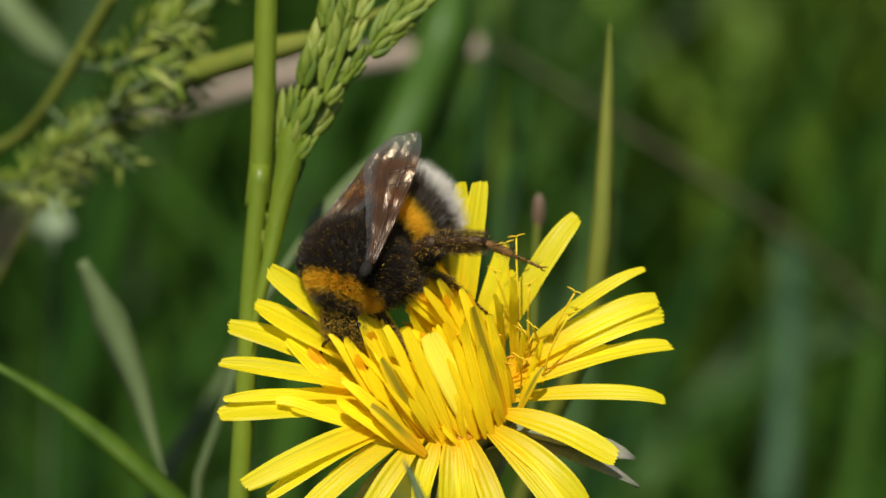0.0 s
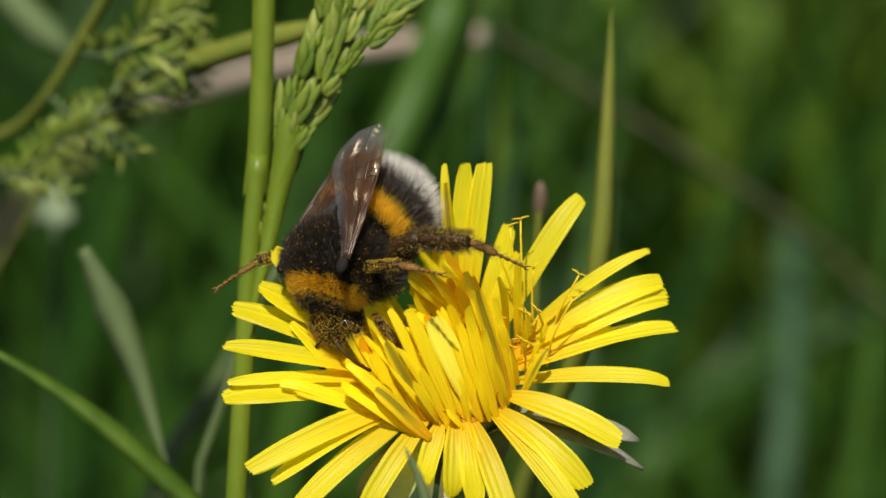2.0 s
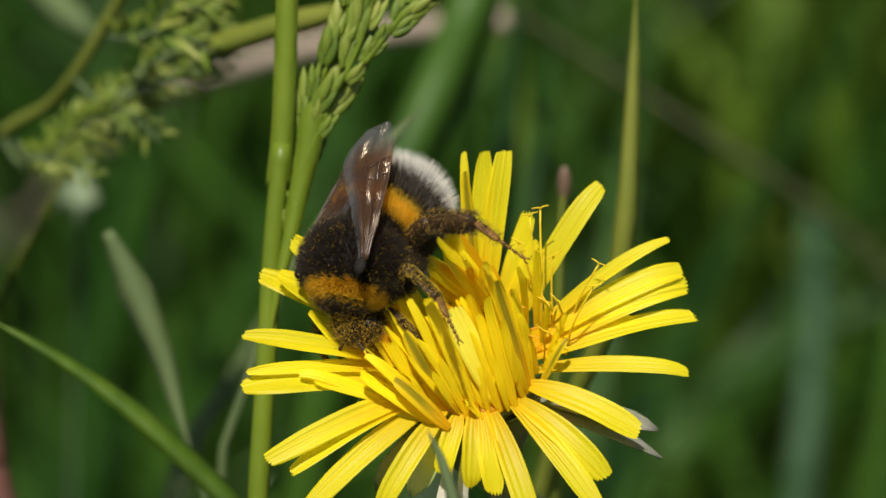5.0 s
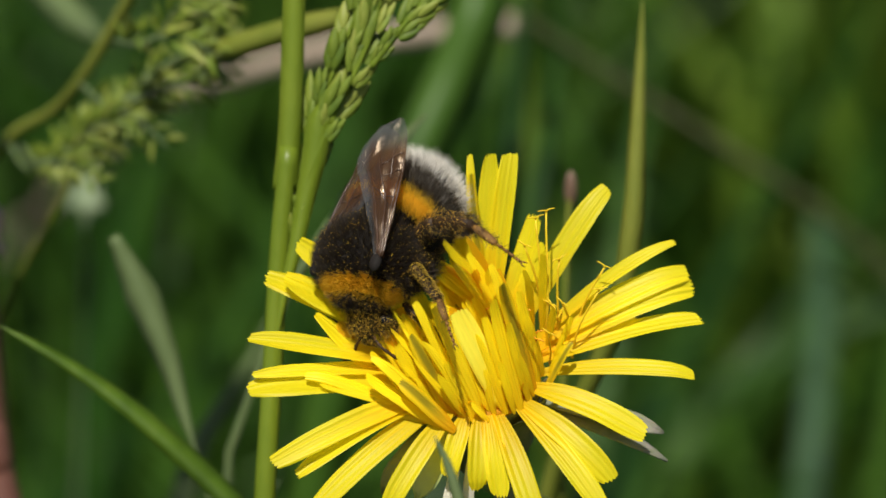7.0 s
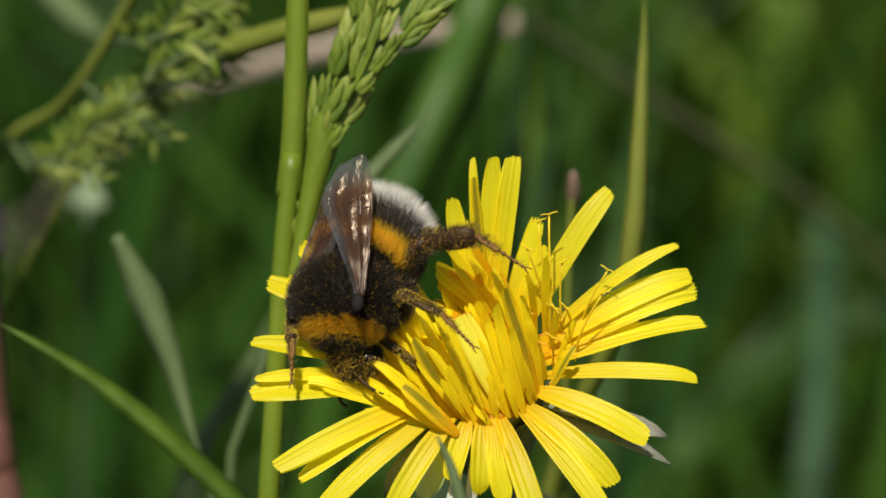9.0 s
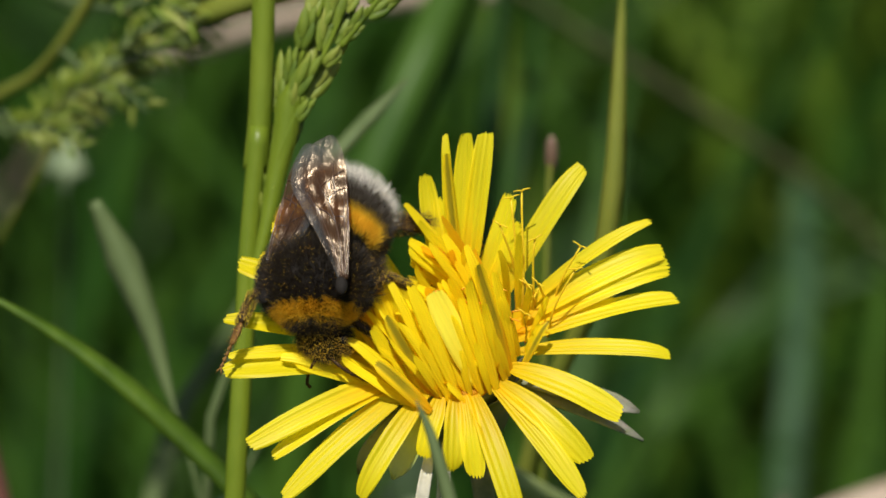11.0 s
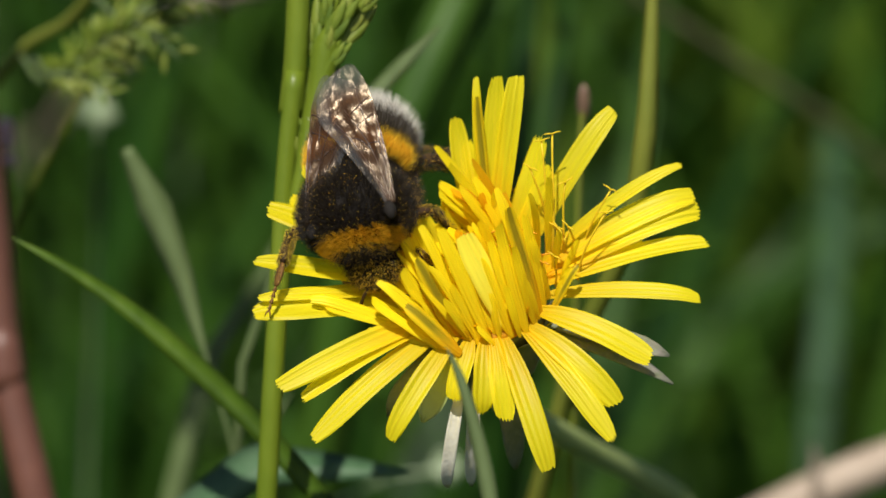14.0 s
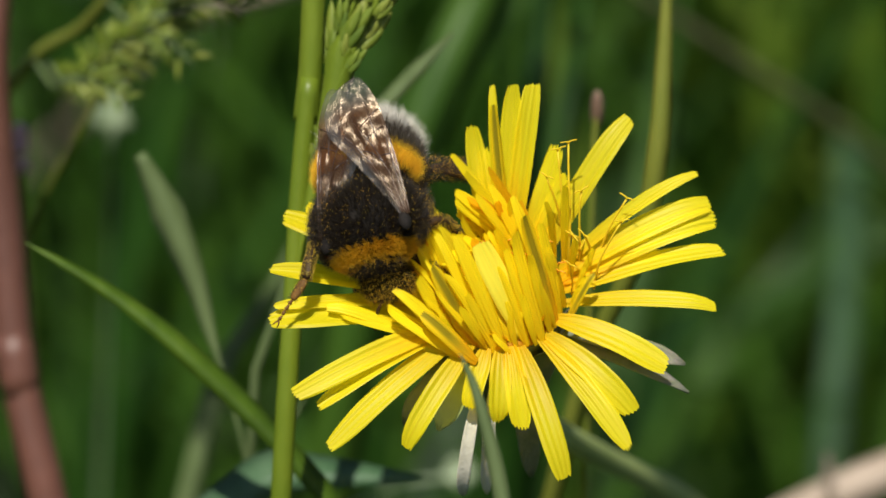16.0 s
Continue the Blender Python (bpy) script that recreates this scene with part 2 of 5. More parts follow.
def wing_material():
    """Smoky membrane among the veins, clear and greyish along the outer margin; glints along its pleats."""
    m = bpy.data.materials.new("wing_membrane")
    m.use_nodes = True
    n, l = m.node_tree.nodes, m.node_tree.links
    b = n["Principled BSDF"]
    b.inputs["Roughness"].default_value = 0.19
    b.inputs["Specular Tint"].default_value = (1.0, 0.80, 0.58, 1)
    b.inputs["Specular IOR Level"].default_value = 0.6
    tc = n.new("ShaderNodeTexCoord")
    sep = n.new("ShaderNodeSeparateXYZ")
    l.new(tc.outputs["UV"], sep.inputs[0])

    def slope(socket, lo, hi):
        r = n.new("ShaderNodeMapRange")
        r.inputs["From Min"].default_value, r.inputs["From Max"].default_value = lo, hi
        l.new(socket, r.inputs["Value"])
        return r.outputs[0]

    def larger(a, b2):
        q = n.new("ShaderNodeMath")
        q.operation = "MAXIMUM"
        l.new(a, q.inputs[0])
        l.new(b2, q.inputs[1])
        return q.outputs[0]

    margin = larger(slope(sep.outputs[0], 0.30, 0.10), slope(sep.outputs[1], 0.76, 0.92))
    grain = n.new("ShaderNodeMapping")
    grain.inputs["Scale"].default_value = (34.0, 9.0, 1.0)
    l.new(tc.outputs["UV"], grain.inputs[0])
    no = n.new("ShaderNodeTexNoise")
    no.inputs["Scale"].default_value, no.inputs["Detail"].default_value = 1.0, 3
    l.new(grain.outputs[0], no.inputs["Vector"])
    bp = n.new("ShaderNodeBump")
    bp.inputs["Strength"].default_value, bp.inputs["Distance"].default_value = 1.0, 0.00007
    l.new(no.outputs["Fac"], bp.inputs["Height"])
    l.new(bp.outputs[0], b.inputs["Normal"])

    def tint(a, c):
        mx = n.new("ShaderNodeMixRGB")
        mx.inputs[1].default_value, mx.inputs[2].default_value = (*a, 1), (*c, 1)
        l.new(margin, mx.inputs[0])
        return mx.outputs[0]

    l.new(tint((0.060, 0.030, 0.014), (0.11, 0.11, 0.11)), b.inputs["Base Color"])
    clear = n.new("ShaderNodeBsdfTransparent")
    l.new(tint((0.60, 0.42, 0.28), (0.84, 0.82, 0.78)), clear.inputs["Color"])
    ms = n.new("ShaderNodeMixShader")
    share = n.new("ShaderNodeMapRange")
    share.inputs["To Min"].default_value, share.inputs["To Max"].default_value = 0.56, 0.30
    l.new(margin, share.inputs["Value"])
    l.new(share.outputs[0], ms.inputs[0])
    l.new(clear.outputs[0], ms.inputs[1])
    l.new(b.outputs[0], ms.inputs[2])
    l.new(ms.outputs[0], n["Material Output"].inputs["Surface"])
    return m


M_WING = wing_material()
M_VEIN = material("wing_vein", [(0.03, 0.015, 0.008), (0.06, 0.03, 0.015)], 900, 0.3)


# ---- mesh helpers ----
def mesh_of(name, verts, faces, mat, uvs=None, smooth=True):
    me = bpy.data.meshes.new(name)
    me.from_pydata([tuple(v) for v in verts], [], faces)
    if uvs is not None:
        layer = me.uv_layers.new(name="UVMap")
        idx = np.empty(len(me.loops), dtype=np.int32)
        me.loops.foreach_get("vertex_index", idx)
        layer.data.foreach_set("uv", np.asarray(uvs, dtype=np.float32)[idx].ravel())
    me.polygons.foreach_set("use_smooth", [smooth] * len(me.polygons))
    me.materials.append(mat)
    me.update()
    return me


def part(name, me, parent=None, label="", kind=""):
    ob = new(name, me)
    if parent is not None:
        ob.parent = parent
    return tagged(ob, label=label, kind=kind)


def smooth_path(points, count):
    """Points along a smooth curve through the given ones; unevenly spaced ones make no loops."""
    p = np.array(points, float)
    n = len(p)
    gap = np.linalg.norm(np.diff(p, axis=0), axis=1) + 1e-9
    tan = np.empty_like(p)
    for i in range(n):
        if 0 < i < n - 1:
            a, b = (p[i] - p[i - 1]) / gap[i - 1], (p[i + 1] - p[i]) / gap[i]
            tan[i] = (a * gap[i] + b * gap[i - 1]) / (gap[i] + gap[i - 1])
        else:
            tan[i] = (p[1] - p[0]) / gap[0] if i == 0 else (p[-1] - p[-2]) / gap[-1]
    out = []
    for k in range(count):
        s = k / (count - 1) * (n - 1)
        i = min(int(s), n - 2)
        t, h = s - i, gap[i]
        out.append((2 * t ** 3 - 3 * t * t + 1) * p[i] + (t ** 3 - 2 * t * t + t) * h * tan[i]
                   + (3 * t * t - 2 * t ** 3) * p[i + 1] + (t ** 3 - t * t) * h * tan[i + 1])
    return np.array(out)


def unit(v):
    v = np.asarray(v, float)
    return v / (np.linalg.norm(v) + 1e-12)


def tube_data(path, radii, sides=8, squash=1.0):
    """Vertices and faces of a closed tube along a path."""
    path = np.asarray(path, float)
    radii = np.broadcast_to(radii, (len(path),))
    tan = np.gradient(path, axis=0)
    verts, faces = [], []
    ref = np.array([0.3, -1.0, 0.2])
    for p, t, r in zip(path, tan, radii):
        t = unit(t)
        a = unit(np.cross(t, ref))
        b = np.cross(t, a)
        for k in range(sides):
            w = 2 * math.pi * k / sides
            verts.append(p + r * (math.cos(w) * a + squash * math.sin(w) * b))
    for i in range(len(path) - 1):
        for k in range(sides):
            j = (k + 1) % sides
            faces.append((i * sides + k, i * sides + j, (i + 1) * sides + j, (i + 1) * sides + k))
    faces.append(tuple(range(sides))[::-1])
    faces.append(tuple((len(path) - 1) * sides + k for k in range(sides)))
    return verts, faces


def blade_data(path, width, facing=(0, -1, 0.45), fold=0.25, thick=0.00025, profile=None):
    """Vertices and faces of a folded leaf blade, from its tip to its foot."""
    path = np.asarray(path, float)
    tan = np.gradient(path, axis=0)
    verts, faces = [], []
    n = len(path)
    for i, (p, t) in enumerate(zip(path, tan)):
        s = i / (n - 1)
        w = width * (profile(s) if profile else min(1.0, (s / 0.45) ** 0.7) * (1 - 0.35 * max(0, s - 0.5)))
        t = unit(t)
        side = unit(np.cross(t, facing))
        nor = np.cross(side, t)
        w = max(w, width * 0.03)
        verts += [p - side * w / 2 + nor * fold * w / 2, p + nor * thick / 2, p + side * w / 2 + nor * fold * w / 2, p - nor * thick]
    for i in range(n - 1):
        for k in range(4):
            j = (k + 1) % 4
            faces.append((4 * i + k, 4 * i + j, 4 * i + 4 + j, 4 * i + 4 + k))
    faces += [(3, 2, 1, 0), (4 * n - 4, 4 * n - 3, 4 * n - 2, 4 * n - 1)]
    return verts, faces


def ellipsoid_data(centre, radii, rings=12, sides=18, shape=None):
    verts, faces = [], []
    for i in range(rings + 1):
        v = math.pi * i / rings
        for k in range(sides):
            w = 2 * math.pi * k / sides
            p = np.array([math.cos(v), math.sin(v) * math.cos(w), math.sin(v) * math.sin(w)])
            if shape:
                p = shape(p)
            verts.append(np.array(centre) + p * np.array(radii))
    for i in range(rings):
        for k in range(sides):
            j = (k + 1) % sides
            faces.append((i * sides + k, i * sides + j, (i + 1) * sides + j, (i + 1) * sides + k))
    return verts, faces


def joined(*pieces):
    verts, faces = [], []
    for v, f in pieces:
        o = len(verts)
        verts += list(v)
        faces += [tuple(i + o for i in q) for q in f]
    return verts, faces


# ---- ground and the meadow behind ----
def ground():
    verts, faces = [], []
    n = 60
    for i in range(n + 1):
        for j in range(n + 1):
            u, v = 2 * i / n - 1, 2 * j / n - 1
            x, y = (math.copysign(abs(u) ** 4, u)) * 400 + u * 1.5, (math.copysign(abs(v) ** 4, v)) * 400 + v * 1.5
            z = 0.012 * noise.noise((x * 4, y * 4, 0.3)) if abs(x) < 6 and abs(y) < 6 else 0.0
            verts.append((x, y, z))
    for i in range(n):
        for j in range(n):
            a = i * (n + 1) + j
            faces.append((a, a + n + 1, a + n + 2, a + 1))
    return tagged(new("ground", mesh_of("ground", verts, faces, M_GROUND)), "dark green-brown meadow soil under tall grass", "ground", kind="structure")


def meadow(name, count, area, heights, widths, mat, label, seed, keep):
    """Loose grass as one sheet of blades; keep(x, y) says where it grows."""
    rng = random.Random(seed)
    verts, faces = [], []
    made = 0
    while made < count:
        x, y = rng.uniform(*area[0]), rng.uniform(*area[1])
        if not keep(x, y):
            continue
        made += 1
        h, w = rng.uniform(*heights), rng.uniform(*widths)
        a = rng.uniform(0, 2 * math.pi)
        lean = rng.uniform(0.1, 0.75) * h
        dx, dy = math.cos(a) * lean, math.sin(a) * lean
        side = np.array((-math.sin(a + rng.uniform(-1, 1)), math.cos(a + rng.uniform(-1, 1)), 0.0)) * w / 2
        o = len(verts)
        steps = 6
        for k in range(steps + 1):
            s = k / steps
            p = np.array((x + dx * s * s, y + dy * s * s, -0.004 + h * (s - 0.25 * s ** 3 * lean / h)))
            f = (1 - s ** 2.2) * 0.97 + 0.03
            verts += [p - side * f, p + side * f + np.array((0, 0, 0.15 * w))]
        for k in range(steps):
            b = o + 2 * k
            faces.append((b, b + 1, b + 3, b + 2))
    return tagged(new(name, mesh_of(name, verts, faces, mat)), label, "grass", kind="stuff")


ground()


def behind(x, y):
    return y > 0.16 + 0.1 * abs(x) and abs(x) < 0.6


def around(x, y):
    return not (abs(x) < 0.09 and -0.5 < y < 0.16) and not behind(x, y)


meadow("tall_grass", 6200, ((-0.6, 0.6), (0.16, 1.2)), (0.10, 0.27), (0.003, 0.008), M_DARK, "dense tall meadow grass in a shaded dark green, blurred by distance", 3, behind)
meadow("sunny_grass", 2600, ((0.03, 0.6), (0.45, 1.25)), (0.20, 0.36), (0.004, 0.009), M_SUNNY, "taller meadow grass far behind, in a sunlit pale green", 6, lambda x, y: x > 0.05 * (y + 0.35))
meadow("meadow_grass", 19000, ((-2.8, 2.8), (-2.8, 2.8)), (0.08, 0.24), (0.004, 0.010), M_GRASS, "mixed meadow grass spreading all round", 8, lambda x, y: 0.6 + 0.3 * math.sin(3 * x + 2 * y) < x * x + y * y < 6.0 + 1.2 * math.sin(5 * math.atan2(y, x)) and not (behind(x, y) and y < 1.15 + 0.08 * math.sin(9 * x)) and x * x + (y + 0.35) ** 2 > 0.25)
meadow("low_grass", 5200, ((-1.1, 1.1), (-0.9, 1.5)), (0.05, 0.16), (0.002, 0.005), M_GRASS, "short green meadow grass covering the soil", 4, around)
meadow("under_grass", 2400, ((-0.2, 0.2), (-0.3, 0.2)), (0.04, 0.12), (0.002, 0.005), M_DARK, "low grass in a shaded dark green round the foot of the dandelion", 5, lambda x, y: True)


def to_ground(points, drift=(0.004, 0.01)):
    """The given points, carried on down into the soil."""
    x, y, z = points[-1]
    return list(points) + [(x + drift[0] * 0.5, y + drift[1] * 0.5, z * 0.5), (x + drift[0], y + drift[1], -0.004)]


def grass_blade(points, width, mat, label, name="grass_plant", category="grass plant", drift=(0.004, 0.01), **kw):
    """One grass plant or weed of which a single long blade shows."""
    path = smooth_path(to_ground(points, drift), 44)
    v, f = blade_data(path, width, **kw)
    root = tagged(new(name), label, category)
    part("blade", mesh_of("blade", v, f, mat), root)
    v, f = tube_data(path, np.linspace(0.02, 0.06, 44) * width, 6)
    part("midrib", mesh_of("midrib", v, f, mat), root)
    return root


def stem(points, r0, r1, mat, label, name="stalk_plant", category="stalk", drift=(0.004, 0.01), joints=(0.22, 0.5)):
    """A standing or fallen stalk with its swollen joints."""
    path = smooth_path(to_ground(points, drift), 60)
    radii = np.linspace(r0, r1, 60)
    v, f = tube_data(path, radii, 10)
    root = tagged(new(name), label, category)
    part("stalk", mesh_of("stalk", v, f, mat), root)
    for s in joints:
        i = int(s * 59)
        t = unit(path[i + 1] - path[i])
        ring = [path[i] + t * h * radii[i] for h in (-1.6, -0.6, 0, 0.6, 1.6)]
        v, f = tube_data(np.array(ring), radii[i] * (1 + 0.06 * np.array((0.1, 0.7, 1.0, 0.7, 0.1))), 10)
        part("joint", mesh_of("joint", v, f, mat), root, "swollen joint")
    return root


# ---- single grasses near the flower ----
def lemma_data(length, width, lean=0.0, shift=(0, 0, 0)):
    """One husk of a grass spikelet: pointed, keeled, along +z."""
    rings, sides = 8, 7
    verts, faces = [], []
    for i in range(rings):
        s = i / (rings - 1)
        r = width / 2 * (math.sin(math.pi * min(1, s * 0.92 + 0.08)) ** 0.75) * (1 - 0.30 * s) + 0.00002
        for k in range(sides):
            w = 2 * math.pi * k / sides
            keel = 1.3 if k == 0 else 1.0
            verts.append((r * keel * math.cos(w) + shift[0] + lean * s * length, 0.55 * r * math.sin(w) + shift[1], s * length + shift[2]))
    for i in range(rings - 1):
        for k in range(sides):
            j = (k + 1) % sides
            faces.append((i * sides + k, i * sides + j, (i + 1) * sides + j, (i + 1) * sides + k))
    return verts, faces


def lemma_mesh(name, mat, length=0.0024, width=0.00125):
    v, f = lemma_data(length, width)
    return mesh_of(name, v, f, mat)


def spikelet_mesh(mat, length, width, rng):
    """A flattened spikelet of five overlapping husks."""
    pieces = [lemma_data(length * 0.62, width * 0.62, -0.16, (-width * 0.16, 0, 0)), lemma_data(length * 0.62, width * 0.62, 0.16, (width * 0.16, 0, 0.0001))]
    for k in range(3):
        side = (-1) ** k
        pieces.append(lemma_data(length * rng.uniform(0.60, 0.70), width * rng.uniform(0.6, 0.72), side * 0.10, (side * width * 0.08, 0.0001 * side, length * (0.14 + 0.11 * k))))
    v, f = joined(*pieces)
    return mesh_of("spikelet", v, f, mat)


def spikelets(thing, path, count, meshes, rng, size, spread, wide, taper=0.4, slim=False):
    """Husks set alternately on both sides of a branch, pointing along it."""
    p = smooth_path(path, 120)
    tan = np.gradient(p, axis=0)
    facing = unit((0, -0.9, 0.42))
    for k in range(count):
        s = (k + rng.uniform(-0.25, 0.25)) / count
        i = int(max(0, min(1, s)) * 119)
        t = unit(tan[i])
        side = unit(np.cross(t, facing))
        sign = 1 if k % 2 else -1
        off = rng.uniform(-0.7, 0.7)
        d = unit(t + side * sign * spread * rng.uniform(0.5, 1.2) + facing * off * 0.35)
        w = wide * (min(1, 0.2 + 1.4 * s) if slim else 1)
        q = p[i] + side * sign * w * rng.uniform(0.55 if slim else 0.3, 1.0) + facing * off * w * (0.6 if slim else 1)
        ob = new("spikelet", rng.choice(meshes))
        ob.parent = thing
        z, y = Vector(d), Vector(d).cross(Vector(side)).normalized()
        m = Matrix((y.cross(z), y, z)).transposed().to_4x4()
        g = size * rng.uniform(0.75, 1.25) * (1 - taper * s) * (min(1, 0.50 + 1.0 * s) if slim else 1)
        ob.matrix_basis = Matrix.Translation(q) @ m @ Matrix.Rotation(rng.uniform(-0.5, 0.5) if slim else rng.uniform(0, 6.28), 4, "Z") @ Matrix.Diagonal((g, g, g, 1))


def flowering_grass():
    """The tall green culm beside the bee, with its sheath and its head of green spikelets."""
    rng = random.Random(11)
    root = tagged(new("flowering_grass"), "tall green flowering grass stem with plump green spikelets", "grass")
    low = to_ground([(-0.0183, 0.0169, 0.2962), (-0.0192, 0.0129, 0.2869), (-0.0198, 0.0083, 0.2762), (-0.0204, 0.0045, 0.2671)], (-0.006, -0.004))
    v, f = tube_data(smooth_path(low, 30), np.linspace(0.00092, 0.0011, 30), 12)
    part("culm", mesh_of("culm", v, f, M_CULM), root)
    up = [(-0.0172, 0.0302, 0.3290), (-0.0178, 0.0229, 0.3105), (-0.0180, 0.0198, 0.3032), (-0.0183, 0.0169, 0.2962), (-0.0187, 0.0153, 0.2924)]
    v, f = blade_data(smooth_path(up, 24), 0.0023, fold=0.35, thick=0.0007, profile=lambda s: 0.9 + 0.1 * s)
    part("sheath_leaf", mesh_of("sheath_leaf", v, f, M_CULM), root, "folded green sheath leaf")
    v, f = tube_data(smooth_path([(p[0] + 0.0003, p[1] + 0.0006, p[2]) for p in up], 20), 0.0006, 8)
    part("upper_culm", mesh_of("upper_culm", v, f, M_CULM), root)
    v, f = blade_data(smooth_path([(-0.0150, 0.0186, 0.3005), (-0.0154, 0.0178, 0.2985), (-0.0158, 0.0165, 0.2957), (-0.0166, 0.0150, 0.2922), (-0.0175, 0.0128, 0.2880), (-0.0188, 0.0104, 0.2830), (-0.0196, 0.0084, 0.2780)], 24), 0.0029, fold=0.45, thick=0.0006, profile=lambda s: min(1.0, 0.1 + s / 0.22) * (1 - 0.95 * s ** 1.5))
    part("boot_leaf", mesh_of("boot_leaf", v, f, M_CULM), root, "green leaf wrapped round the head's foot")
    branches = [
        [(-0.0172, 0.0132, 0.2868), (-0.0168, 0.0148, 0.2908), (-0.0163, 0.0165, 0.2947), (-0.0156, 0.0180, 0.2984), (-0.0144, 0.0195, 0.3021), (-0.0127, 0.0210, 0.3059), (-0.0116, 0.0226, 0.3096), (-0.0111, 0.0240, 0.3130)],
        [(-0.0168, 0.0135, 0.2884), (-0.0162, 0.0149, 0.2919), (-0.0152, 0.0163, 0.2954), (-0.0139, 0.0177, 0.2988), (-0.0123, 0.0192, 0.3023), (-0.0107, 0.0206, 0.3057), (-0.0097, 0.0220, 0.3092), (-0.0092, 0.0236, 0.3132)],
        [(-0.0106, 0.0194, 0.3033), (-0.0093, 0.0200, 0.3049), (-0.0080, 0.0207, 0.3064), (-0.0066, 0.0213, 0.3079), (-0.0053, 0.0218, 0.3093), (-0.0041, 0.0225, 0.3110)],
        [(-0.0169, 0.0155, 0.2893), (-0.0162, 0.0173, 0.2938), (-0.0150, 0.0191, 0.2983), (-0.0135, 0.0208, 0.3022), (-0.0118, 0.0224, 0.3062), (-0.0107, 0.0240, 0.3102)],
    ]
    # the head's foot stays close against the culm
    branches = [[(x - 0.0013 * max(0.0, 1 - (z - 0.2868) / 0.015), y, z) for x, y, z in b] for b in branches]
    meshes = [spikelet_mesh(M_SPIKELET, a, b, rng) for a, b in ((0.0040, 0.0013), (0.0034, 0.0013), (0.0045, 0.0013), (0.0030, 0.0011))]
    for b, (n, wide) in zip(branches, ((20, 0.0006), (20, 0.0006), (9, 0.0004), (11, 0.0006))):
        v, f = tube_data(smooth_path(b, 24), np.linspace(0.0004, 0.00015, 24), 6)
        part("branch", mesh_of("branch", v, f, M_CULM), root)
        spikelets(root, b, n, meshes, rng, 1.08, 0.26, wide, -0.10, True)
    return root


def drooping_panicle():
    """A second grass head further back, out of focus."""
    rng = random.Random(12)
    root = tagged(new("grass_panicle"), "drooping yellow-green grass panicle out of focus", "grass")
    main = to_ground([(-0.0348, 0.0592, 0.2988), (-0.0385, 0.0610, 0.2919), (-0.0424, 0.0627, 0.2850), (-0.0459, 0.0655, 0.2801), (-0.0505, 0.0685, 0.2763), (-0.0559, 0.0709, 0.2693)], (-0.16, 0.03))
    v, f = tube_data(smooth_path(main, 40), 0.0007, 8)
    part("culm", mesh_of("culm", v, f, M_OLIVE), root)
    meshes = [lemma_mesh("lemma", M_SPIKELET_DULL, 0.0025, 0.0006), lemma_mesh("lemma", M_SPIKELET_DULL, 0.0020, 0.0007)]
    for b, n in (
        ([(-0.0385, 0.0569, 0.2911), (-0.0333, 0.0481, 0.2949), (-0.0293, 0.0493, 0.2976), (-0.0245, 0.0503, 0.3011)], 90),
        ([(-0.0424, 0.0604, 0.2850), (-0.0380, 0.0536, 0.2853), (-0.0339, 0.0549, 0.2886), (-0.0298, 0.0558, 0.2911)], 66),
        ([(-0.0489, 0.0604, 0.2780), (-0.0451, 0.0511, 0.2800), (-0.0410, 0.0523, 0.2826), (-0.0352, 0.0539, 0.2865), (-0.0288, 0.0547, 0.2882)], 105),
        ([(-0.0507, 0.0647, 0.2764), (-0.0472, 0.0559, 0.2772), (-0.0437, 0.0534, 0.2798), (-0.0385, 0.0542, 0.2833)], 66),
    ):
        v, f = tube_data(smooth_path(b, 16), 0.0003, 6)
        part("branch", mesh_of("branch", v, f, M_PALE), root)
        # short drooping twigs carry the husks in loose tufts
        p = smooth_path(b, 60)
        for k in range(n // 7):
            i = int(rng.uniform(6, 59))
            t = unit(p[i] - p[i - 5])
            d = unit(t * 0.7 + np.array((rng.uniform(-0.2, 0.9), rng.uniform(-0.5, 0.5), rng.uniform(-0.3, 0.8))))
            reach = rng.uniform(0.003, 0.008)
            twig = [p[i], p[i] + d * reach * 0.5, p[i] + d * reach + np.array((0, 0, -0.25 * reach))]
            v, f = tube_data(smooth_path(twig, 8), 0.00014, 5)
            part("twig", mesh_of("twig", v, f, M_PALE), root)
            spikelets(root, twig, 11, meshes, rng, rng.uniform(0.8, 1.3), 1.0, 0.0007, 0.1)
    return root


def plantain_bud(top, points):
    """A narrow brown flower bud on a thin stalk."""
    root = tagged(new("plantain_bud"), "narrow brown plantain bud on a thin stalk", "flower bud")
    v, f = ellipsoid_data((0, 0, 0), (0.0021, 0.0007, 0.0007), 10, 9)
    me = mesh_of("bud", [(q[1], q[2], q[0]) for q in v], f, M_BUD)
    bud = part("bud", me, root)
    bud.matrix_basis = Matrix.Translation(top)
    v, f = tube_data(smooth_path(to_ground([top] + points), 20), 0.0003, 6)
    part("stalk", mesh_of("stalk", v, f, M_OLIVE), root)


culm_grass = flowering_grass()
drooping_panicle()
grass_blade([(0.0157, 0.0401, 0.3021), (0.0155, 0.0377, 0.2964), (0.0152, 0.0348, 0.2897), (0.0147, 0.0313, 0.2815), (0.0133, 0.0296, 0.2724), (0.0092, 0.0302, 0.2609)], 0.0021, M_OLIVE, "upright pointed green grass blade", fold=0.4, drift=(-0.02, 0.03))
